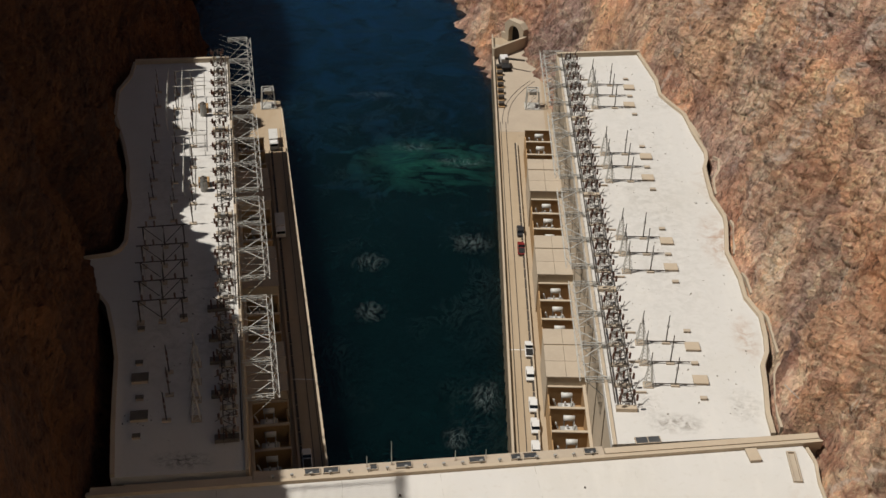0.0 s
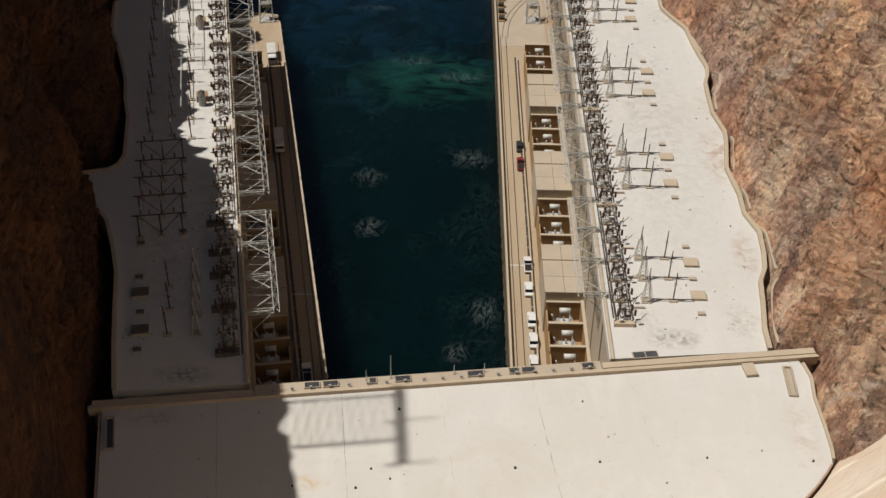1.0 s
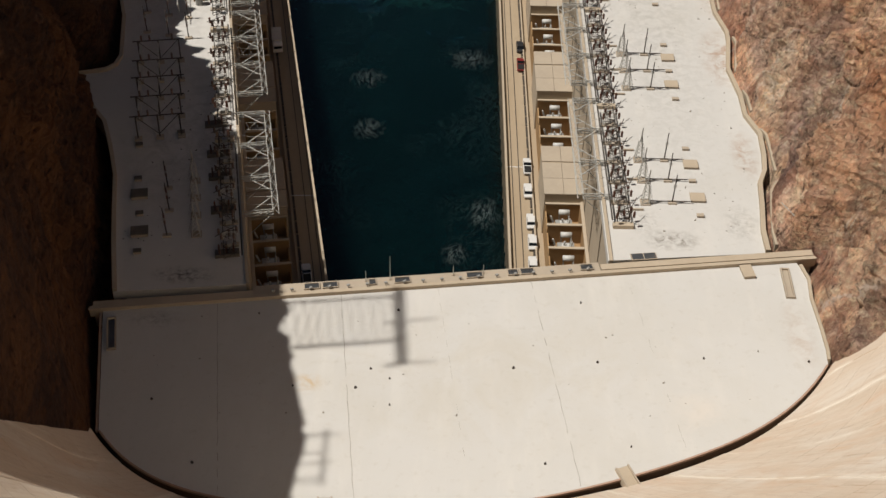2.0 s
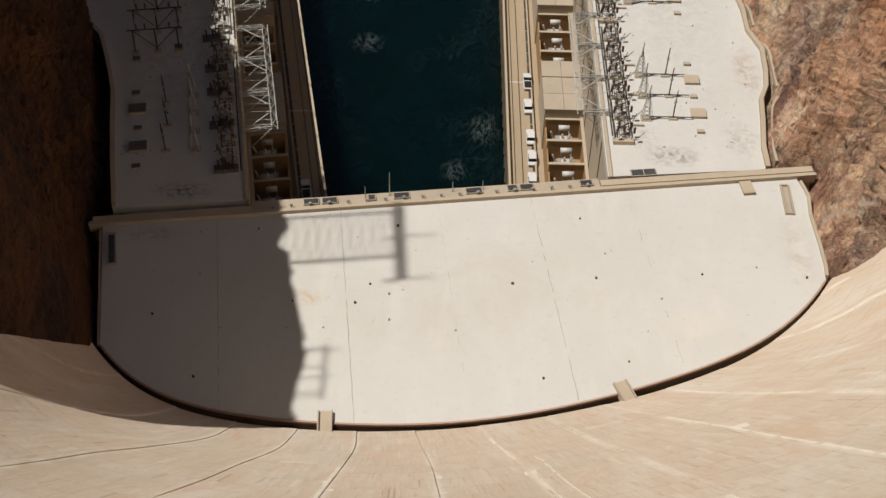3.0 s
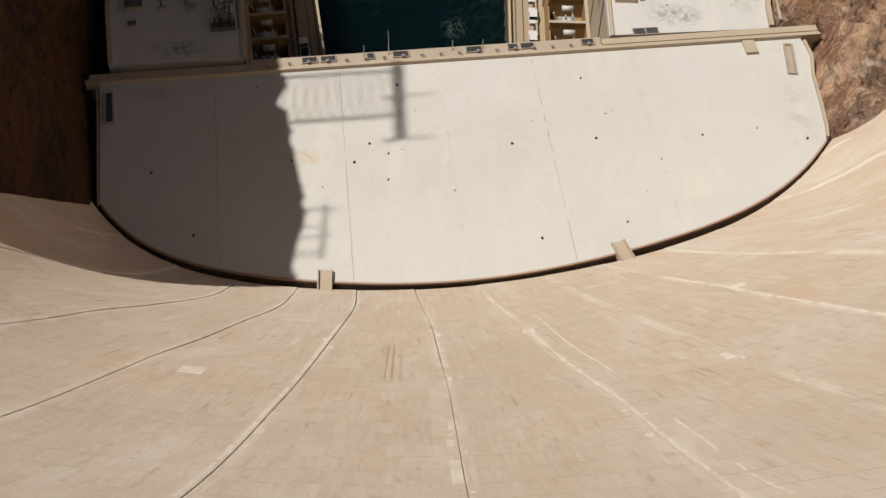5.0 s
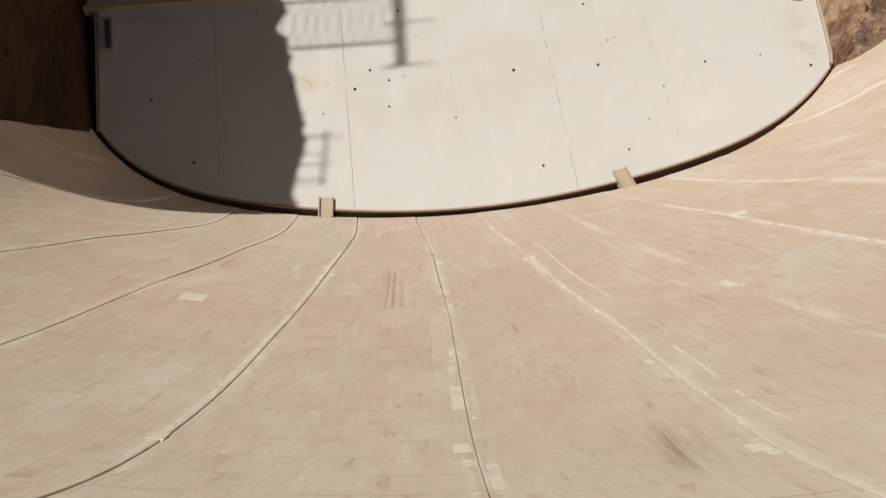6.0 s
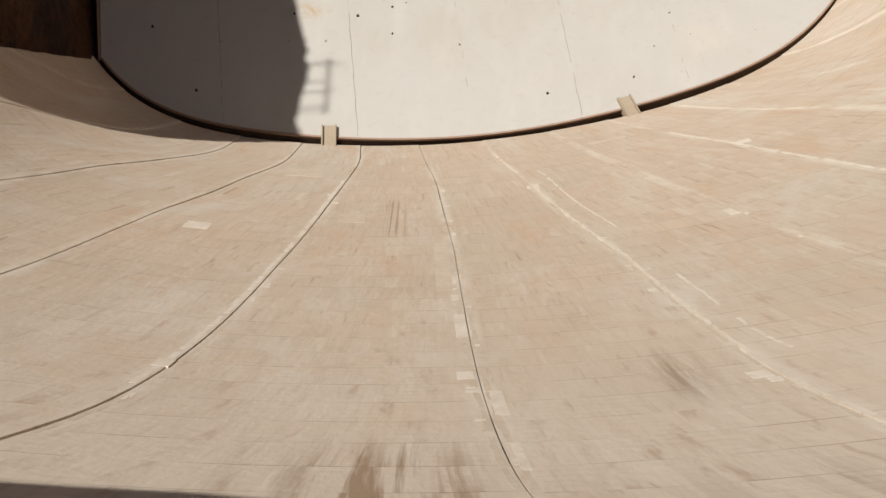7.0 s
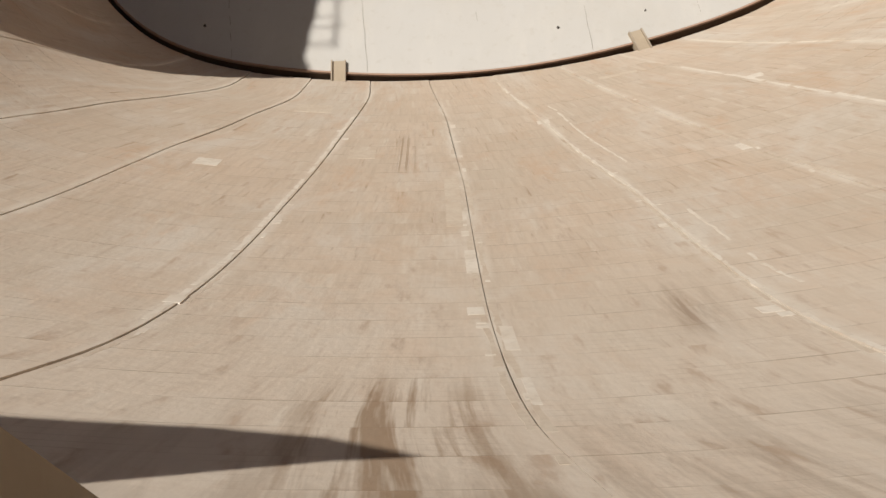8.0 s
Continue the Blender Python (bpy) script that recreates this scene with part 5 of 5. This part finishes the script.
mast0 = pole0 = hatch0 = small0 = None
for k in range(4):
    for row, y in enumerate((18.2, 24.6, 30.7)):
        s = y + 36.1 * k
        if mast0 is None:
            mast0, pole0 = lattice_mast(4.3), wire_pole(6.2, 0.2)
            hatch0 = hatch("roof_hatch", 2.7, 2.4, 0.4, M_CONC, "square tan metal roof hatch lid", "hatch", "hatches on the roofs")
            small0 = hatch("roof_vent", 1.3, 0.8, 0.35, M_SLAB, "small pale roof vent box", "vent", "vents on the roofs")
            mast0.matrix_basis, pole0.matrix_basis = place(1, s, 7.6), place(1, s, 12.4)
            hatch0.matrix_basis, small0.matrix_basis = place(1, 19.6, 17.1), place(1, 24.5, 16.8)
        else:
            copy_thing(mast0, place(1, s, 7.6))
            copy_thing(pole0, place(1, s, 12.4))
    if k:
        copy_thing(hatch0, place(1, 19.6 + 36.1 * k, 17.0 - 0.3 * k))
        copy_thing(small0, place(1, 24.5 + 36.1 * k, 16.8))
    copy_thing(hatch0, place(1, 29.4 + 36.1 * k, 17.1))
    copy_thing(small0, place(1, 34.3 + 36.1 * k, 16.8))
    copy_thing(small0, place(1, 14.6 + 36.1 * k, 16.9))
    for y in (16.0, 24.7, 33.6):
        sl = copy_thing(small0, place(1, y + 36.1 * k, 6.0) @ Matrix.Diagonal((1.7, 0.4, 0.8, 1)))

# pair of grey panels beside the parapet
pn = thing("solar_array", "pair of flat grey panels in a low pale frame", "solar array")
Solid().box(-2.2, 2.2, -0.85, 0.85, 0, 0.25, 0.04).part("frame", M_SLAB, pn)
for x in (-2.05, 0.08):
    Solid().box(x, x + 1.95, -0.7, 0.7, 0.25, 0.3).part("pane", M_PANEL, pn)
pn.matrix_basis = pose(35.0, 168.4, 0, 0, 0, 7)

# ---- west roof equipment ----
M_LID = material("weathered_steel", (0.13, 0.115, 0.095), 0.7, 0.1, spots=[((0.8, 0.8, 0.8), 0.4, 0.7, (0.20, 0.175, 0.14), 0.7)])
pole1 = wire_pole(6.4, 0.2, False)
pole1.matrix_basis = place(-1, 15.2, 13.3)
for s, n in ((22.0, 12.9), (28.4, 13.1)):
    copy_thing(pole1, place(-1, s, n))
hatch1 = hatch("roof_hatch", 3.0, 2.4, 0.6, M_LID, "weathered dark steel roof hatch in the shade", "hatch", "hatches on the shaded roof")
hatch1.matrix_basis = place(-1, 27.0, 18.1)
copy_thing(hatch1, place(-1, 16.6, 17.9))
vent1 = hatch("roof_vent", 1.4, 1.0, 0.5, M_LID, "small dark steel vent box on the shaded roof", "vent", "vents on the shaded roof")
vent1.matrix_basis = place(-1, 41.9, 18.4)
plinth0 = None
for s in (9.0, 20.8, 30.4, 37.3, 46.7):
    if plinth0 is None:
        plinth0 = thing("gear_plinth", "dark steel switchgear plinth with a slanted arm", "switchgear", "plinths on the shaded roof")
        Solid().box(-2.1, 2.0, -0.8, 0.8, 0, 0.7, 0.06).part("plinth", M_LID, plinth0)
        Solid().tube((-1.2, 0, 0.7), (0.6, 1.8, 4.2), 0.14).part("arm", M_DSTEEL, plinth0)
        for x in (-1.2, 0.0, 1.2):
            Solid().tube((x, 0.3, 0.7), (x, 0.3, 2.6), 0.22, 0.14, 8).part("insulator", M_BROWN, plinth0)
        plinth0.matrix_basis = place(-1, s, 3.3)
    else:
        copy_thing(plinth0, place(-1, s, 3.3 + s * 0.02))
for s in (15.0, 20.0, 25.0, 30.0):
    copy_thing(mast0, place(-1, s, 8.3))
for s, n in ((44.8, 10.7), (31.6, 18.4), (21.6, 18.0), (11.5, 18.2)):
    copy_thing(vent1, place(-1, s, n))


def portal_frame(width, h):
    t = thing("portal_frame", "dark steel portal frame with diagonal braces and pale footings", "steel frame", "portal frames on the shaded roof")
    for x in (-width / 2, 0, width / 2):
        Solid().tube((x, 0, 0), (x, 0, h), 0.14).part("post", M_DSTEEL, t)
        Solid().box(x - 0.7, x + 0.7, -0.6, 0.6, 0, 0.45, 0.05).part("footing", M_SLAB, t)
    Solid().tube((-width / 2 - 1, 0, h), (width / 2 + 1, 0, h), 0.13).part("beam", M_DSTEEL, t)
    b = Solid()
    b.tube((-width / 2, 0, h), (0, 0, 1.0), 0.08).tube((width / 2, 0, h), (0, 0, 1.0), 0.08)
    b.part("brace", M_DSTEEL, t)
    for x in (-width * 0.35, width * 0.2, width * 0.4):
        ins = Solid()
        for j in range(4):
            ins.tube((x, 0, h + j * 0.34), (x, 0, h + 0.26 + j * 0.34), 0.24, 0.13, 8)
        ins.part("insulator", M_BROWN, t)
    return t


frame0 = None
for k, s in enumerate((44.0, 50.5, 57.0, 63.0, 70.0)):
    if frame0 is None:
        frame0 = portal_frame(8.0, 5.2)
        frame0.matrix_basis = place(-1, s, 14.6)
    else:
        copy_thing(frame0, place(-1, s, 14.6))
for s in (80, 88, 96, 104, 114, 122, 132, 140):
    for n in (17.5, 13.0, 9.0):
        copy_thing(pole1 if (int(s) + int(n)) % 2 else mast0, place(-1, s + (n - 13) * 0.4, n))
for n, s0, s1 in ((18.2, 44, 72), (14.6, 44, 72), (10.8, 84, 108), (8.2, 110, 138), (11.5, 118, 146), (15.0, 120, 146)):
    bus = thing("long_bar", "long pale metal bus pipe on short stands", "pipe", "bus pipes on the shaded roof")
    L_ = s1 - s0
    Solid().tube((0, -L_ / 2, 4.6), (0, L_ / 2, 4.6), 0.1, n=6).part("pipe", M_STEEL, bus)
    for y in np.arange(-L_ / 2 + 1, L_ / 2, 6.0):
        Solid().tube((0, y, 0), (0, y, 4.6), 0.07).part("stand", M_STEEL, bus)
    bus.matrix_basis = place(-1, (s0 + s1) / 2, n)
for s in (138, 142.5, 147, 112, 108):
    for n0, n1 in ((5.5, 14.0),):
        bus = thing("cross_pipe", "pale metal pipe across the roof on stands", "pipe", "cross pipes on the roof")
        Solid().tube((-4, 0, 3.2), (4, 0, 3.2), 0.13, n=6).part("pipe", M_STEEL, bus)
        for x in (-3.5, 0, 3.5):
            Solid().tube((x, 0, 0), (x, 0, 3.2), 0.06).part("stand", M_STEEL, bus)
        bus.matrix_basis = place(-1, s, (n0 + n1) / 2)
for s in (92, 128):
    tk = thing("grey_tank", "rusty upright tank beside the switch rack", "tank", "tanks on the roof")
    Solid().tube((0, 0, 0), (0, 0, 3.2), 0.8, n=14).part("shell", M_GREY, tk)
    Solid().tube((0, 0, 3.2), (0, 0, 3.6), 0.8, 0.3, 14).part("dome", M_DSTEEL, tk)
    Solid().box(-1.2, 1.2, -3.6, -1.2, 0, 1.5, 0.08).part("pump_box", M_BAY, tk)
    tk.matrix_basis = place(-1, s, 6.6)


# ---- vehicles ----
def car(paint, label, kind="car", length=4.9):
    t = thing(kind, label, kind, "parked vehicles")
    h = length / 2
    sec = [(-h, 0.45, 0.72, 0.80), (-h + 0.25, 0.30, 0.86, 0.9), (-h + 1.0, 0.28, 0.92, 0.93), (h - 1.0, 0.28, 0.9, 0.93), (h - 0.25, 0.32, 0.78, 0.88), (h, 0.45, 0.66, 0.74)]
    V, F = [], []
    for y, z0, z1, w in sec:
        V += [(-w, y, z0), (w, y, z0), (w, y, z1 - 0.12), (w - 0.12, y, z1), (-w + 0.12, y, z1), (-w, y, z1 - 0.12)]
    for i in range(len(sec) - 1):
        for j in range(6):
            F.append((i * 6 + j, i * 6 + (j + 1) % 6, i * 6 + 6 + (j + 1) % 6, i * 6 + 6 + j))
    F += [tuple(range(5, -1, -1)), tuple(range(len(V) - 6, len(V)))]
    mesh_object("body", V, F, PAINT[paint], t)
    c0, c1 = (-h + 0.7, h - 1.5) if kind == "car" else (-0.2, h - 1.4)
    gl = Solid()
    gl.v += [(x * s_, y, z) for z, s_, ys in ((0.85, 0.86, (c0, c1)), (1.42, 0.75, (c0 + 0.55, c1 - 0.75))) for x, y in ((-1, ys[0]), (1, ys[0]), (1, ys[1]), (-1, ys[1]))]
    gl.f += [(0, 1, 5, 4), (1, 2, 6, 5), (2, 3, 7, 6), (3, 0, 4, 7)]
    gl.part("windows", M_CARGLASS, t)
    Solid().box(-0.77, 0.77, c0 + 0.42, c1 - 0.62, 1.41, 1.5, 0.05).part("car_roof", PAINT[paint], t)
    if kind != "car":
        Solid().box(-0.75, 0.75, -h + 0.2, -0.35, 0.86, 0.93).part("load_bed", M_TYRE, t)
    for x in (-0.82, 0.82):
        for y in (-h + 0.9, h - 0.95):
            w_ = Solid().tube((x - 0.1, y, 0.34), (x + 0.1, y, 0.34), 0.34, n=14).part("tyre", M_TYRE, t)
            Solid().tube((x - 0.115, y, 0.34), (x + 0.115, y, 0.34), 0.19, n=10).part("rim", M_SILVER, w_)
    for x in (-0.62, 0.62):
        Solid().box(x - 0.16, x + 0.16, h - 0.06, h + 0.02, 0.5, 0.66).part("headlight", M_SILVER, t)
    return t


for paint, s, n, label, kind in (
        ("white", 31.9, -10.4, "white parked saloon car on the deck", "car"), ("white", 38.8, -10.2, "white parked estate car on the deck", "car"),
        ("white", 45.4, -10.3, "white parked hatchback on the deck", "car"), ("white", 55.6, -10.5, "white parked compact car on the deck", "car"),
        ("white", 64.2, -10.3, "white parked pickup with a dark bed", "pickup"), ("red", 104.6, -10.4, "dark red parked pickup on the deck", "pickup"),
        ("black", 112.6, -10.3, "black parked van on the deck", "car")):
    car(paint, label, kind, 5.6 if kind == "pickup" else 4.8).matrix_basis = place(1, s, n + 0.3, DECK + 0.01)
car("white", "white and blue pickup in the shade on the deck", "pickup", 5.8).matrix_basis = place(-1, 33.0, -10.6, DECK + 0.01) @ pose(0, 0, 0, 0, 0, 180)


def truck(label):
    t = thing("truck", label, "truck", "parked vehicles")
    Solid().box(-1.15, 1.15, 2.0, 4.0, 0.6, 2.7, 0.25).part("cab", PAINT["white"], t)
    Solid().box(-1.0, 1.0, 3.4, 4.02, 1.6, 2.3).part("windscreen", M_CARGLASS, t)
    Solid().box(-1.2, 1.2, -4.0, 1.8, 0.9, 2.9, 0.06).part("load_box", M_SILVER, t)
    Solid().box(-0.6, 0.6, -3.9, 3.9, 0.5, 0.9).part("chassis", M_TYRE, t)
    for x in (-0.95, 0.95):
        for y in (-2.8, -1.5, 3.0):
            Solid().tube((x - 0.15, y, 0.5), (x + 0.15, y, 0.5), 0.5, n=14).part("tyre", M_TYRE, t)
    return t


truck("white flatbed truck in the shade on the deck").matrix_basis = place(-1, 118.0, -9.9, DECK + 0.01)
truck("white box truck at the sunlit end of the deck").matrix_basis = place(-1, 163.0, -10.4, DECK + 0.01)


# ---- far ends of the decks ----
def hoist_frame(label):
    t = thing("hoist_frame", label, "crane", "hoists on the decks")
    for x in (-2.0, 2.0):
        for y in (-2.0, 2.0):
            Solid().tube((x, y, 0), (x * 0.8, y * 0.8, 5.5), 0.16).part("leg", M_STEEL, t)
    b = Solid()
    for x0, y0, x1, y1 in ((-1.6, -1.6, 1.6, -1.6), (1.6, -1.6, 1.6, 1.6), (1.6, 1.6, -1.6, 1.6), (-1.6, 1.6, -1.6, -1.6), (-1.6, -1.6, 1.6, 1.6)):
        b.tube((x0, y0, 5.5), (x1, y1, 5.5), 0.14)
        b.tube((x0 * 1.2, y0 * 1.2, 0.6), (x1, y1, 5.2), 0.07)
    b.part("top_frame", M_STEEL, t)
    Solid().box(-1.1, 1.1, -0.9, 0.9, 4.2, 5.4, 0.08).part("winch_house", M_GREY, t)
    Solid().box(-2.3, 2.3, -2.3, 2.3, 0, 0.25).part("base_frame", M_STEEL, t)
    return t


hoist_frame("grey steel hoist frame on the sunlit deck").matrix_basis = pose(25.4, 347.0, DECK)
hoist_frame("grey steel hoist frame at the end of the shaded deck").matrix_basis = pose(-51.6, 344.3, DECK, 0, 0, 10)
for i in range(7):
    dr = thing("equipment_skid", "dark machine part on a wooden skid by the quay wall", "machinery", "machine parts by the quay")
    Solid().box(-0.9, 0.9, -1.3, 1.3, 0, 0.35).part("skid", M_BAY, dr)
    Solid().tube((-0.8, 0, 1.0), (0.8, 0, 1.0), 0.75, n=10).part("drum", M_DSTEEL, dr)
    dr.matrix_basis = pose(16.4, 347.0 + i * 4.2, DECK, 0, 0, (i * 23) % 14)
cr = thing("mobile_crane", "white and black mobile crane with a folded boom", "crane")
Solid().box(-1.3, 1.3, -4.0, 4.0, 0.8, 1.6, 0.1).part("carrier", M_TYRE, cr)
Solid().box(-1.2, 1.2, -1.0, 2.4, 1.6, 3.2, 0.2).part("superstructure", PAINT["white"], cr)
Solid().tube((0, -1, 3.3), (5.5, -4.5, 3.9), 0.4, 0.3).part("boom", M_DSTEEL, cr)
for x in (-1.1, 1.1):
    for y in (-3, -1, 1.5, 3):
        Solid().tube((x - 0.2, y, 0.6), (x + 0.2, y, 0.6), 0.6, n=12).part("tyre", M_TYRE, cr)
cr.matrix_basis = pose(18.0, 374.0, DECK, 0, 0, 8)


def tunnel_portal():
    t = thing("tunnel_portal", "tan concrete tunnel portal with an arched black opening", "tunnel")
    arch = [(2.6 * math.cos(a_), 3.2 + 2.6 * math.sin(a_)) for a_ in np.linspace(0, math.pi, 15)]
    outer = [(4.4, 0), (4.4, 5.6), (2.6, 7.2), (-2.6, 7.2), (-4.4, 5.6), (-4.4, 0)]
    hole = [(2.6, 0)] + arch + [(-2.6, 0)]
    bm = bmesh.new()
    def loop(pts, y):
        vs = [bm.verts.new((x, y, z)) for x, z in pts]
        return vs, [bm.edges.new((vs[i], vs[i + 1])) for i in range(len(vs) - 1)]
    v1, e1 = loop(outer, 0)
    v2, e2 = loop(hole, 0)
    ea, eb = bm.edges.new((v1[0], v2[0])), bm.edges.new((v1[-1], v2[-1]))
    res = bmesh.ops.triangle_fill(bm, edges=e1 + e2 + [ea, eb], use_beauty=True)
    faces_ = [g for g in res["geom"] if isinstance(g, bmesh.types.BMFace)]
    ext = bmesh.ops.extrude_face_region(bm, geom=faces_)
    bmesh.ops.translate(bm, vec=(0, 2.4, 0), verts=[g for g in ext["geom"] if isinstance(g, bmesh.types.BMVert)])
    me = bpy.data.meshes.new("portal_wall")
    bm.to_mesh(me)
    bm.free()
    me.materials.append(M_CONC)
    ob = new("portal_wall", me)
    ob.parent = t
    # black sheet across the opening stands in for the tunnel's shade
    Solid().box(-2.7, 2.7, 2.0, 2.3, 0, 6.0).part("bore_shade", M_TYRE, t)
    Solid().box(4.4, 5.2, -14, 1.0, 0, 3.6, 0.08).part("retaining_wall", M_CONC, t)
    Solid().box(-6.5, -4.4, 0.5, 1.5, 0, 2.0, 0.08).part("retaining_wall", M_CONC, t)
    return t


tunnel_portal().matrix_basis = pose(21.4, 391.5, DECK, 0, 0, -48) @ Matrix.Diagonal((0.95, 0.95, 1.05, 1))

# loose wire mast on the rock by the parapet, and the pylons on the west rim that shade the central roof
wm = thing("bent_wire_post", "thin pale bent metal post on the rock", "post")
Solid().tube((0, 0, 0), (0.4, 1.5, 4.0), 0.06).part("upright", M_SILVER, wm)
Solid().tube((0.4, 1.5, 4.0), (-2.4, 3.6, 6.0), 0.06).part("arm", M_SILVER, wm)
wm.matrix_basis = pose(61.2, 173.0, 0)


def pylon():
    """A tall lattice pylon with a wide cross-beam; its shadow falls on the central roof."""
    t = thing("rim_pylon", "tall grey lattice pylon on the canyon rim", "pylon")
    for y in (-5.2, 5.2):
        Solid().truss((0, y, 0), (0, y, 42), 0.6, 0.6, 26, 0.055 if y > 0 else 0.06).part("leg", M_STEEL, t)
    b = Solid()
    for k in range(11):
        z0, z1 = 3 + k * 3.5, 6.5 + k * 3.5
        b.tube((0, -5.2, z0), (0, 5.2, z1), 0.06)
        b.tube((0, 5.2, z0), (0, -5.2, z1), 0.06)
    b.part("bracing", M_STEEL, t)
    Solid().truss((0.5, -10.2, 41.8), (-0.6, 6.5, 41.8), 0.9, 1.3, 12, 0.12).part("cross_beam", M_STEEL, t)
    for y in (-0.8, -10.3):
        Solid().tube((0, y, 42), (0, y, 53.4), 0.17, 0.1, 8).part("peak", M_STEEL, t)
        Solid().tube((0, y - 0.2, 41.4), (0, y - 0.2, 37.4), 0.3, 0.2, 8).part("insulator_string", M_BROWN, t)
    return t


pylon().matrix_basis = pose(-76.5, 143.3, 101.5)
for y, h in ((119.3, 20.5), (116.1, 15.5), (114.2, 19.0), (111.4, 17.0)):
    pole2 = thing("rim_pole", "thin grey pole on the canyon rim", "pole", "poles on the canyon rim")
    Solid().tube((0, 0, 0), (0, 0, h), 0.15, 0.09, 8).part("pole", M_STEEL, pole2)
    Solid().box(-0.5, 0.5, -0.5, 0.5, 0, 0.3).part("footing", M_SLAB, pole2)
    pole2.matrix_basis = pose(-78.0, y, 109.5)

tie = thing("rim_gantry", "grey lattice frame between the poles on the canyon rim", "steel frame")
Solid().truss((0, -5.2, 4.0), (0, 5.2, 4.0), 0.4, 0.5, 8, 0.03).part("beam", M_STEEL, tie)
for y in (-4.6, 4.6):
    Solid().tube((0, y, -12.5), (0, y, 3.4), 0.07).part("leg", M_STEEL, tie)
tie.matrix_basis = pose(-78.0, 115.2, 122.0)

# ---- loose debris ----
rng = random.Random(5)
def debris(name, label, area, count, mat):
    sd = Solid()
    for _ in range(count):
        x, y = rng.uniform(*area[0]), rng.uniform(*area[1])
        r = rng.choice((0.05, 0.06, 0.08, 0.11, 0.16))
        sd.tube((x, y, -0.02), (x + rng.uniform(-r, r) * 2, y + rng.uniform(-r, r) * 2, r), r, r * 0.5, 5, rng.random())
    tagged(sd.part(name, mat), label, "debris", kind="stuff")


debris("roof_debris", "small dark stones scattered over the sunlit roof", ((36, 58), (172, 316)), 190, M_SEAM)
debris("roof_debris", "small dark stones scattered over the central roof", ((-46, 56), (130, 152)), 40, M_SEAM)
debris("roof_debris", "small dark stones scattered over the shaded roof", ((-56, -44), (162, 215)), 50, M_DSTEEL)
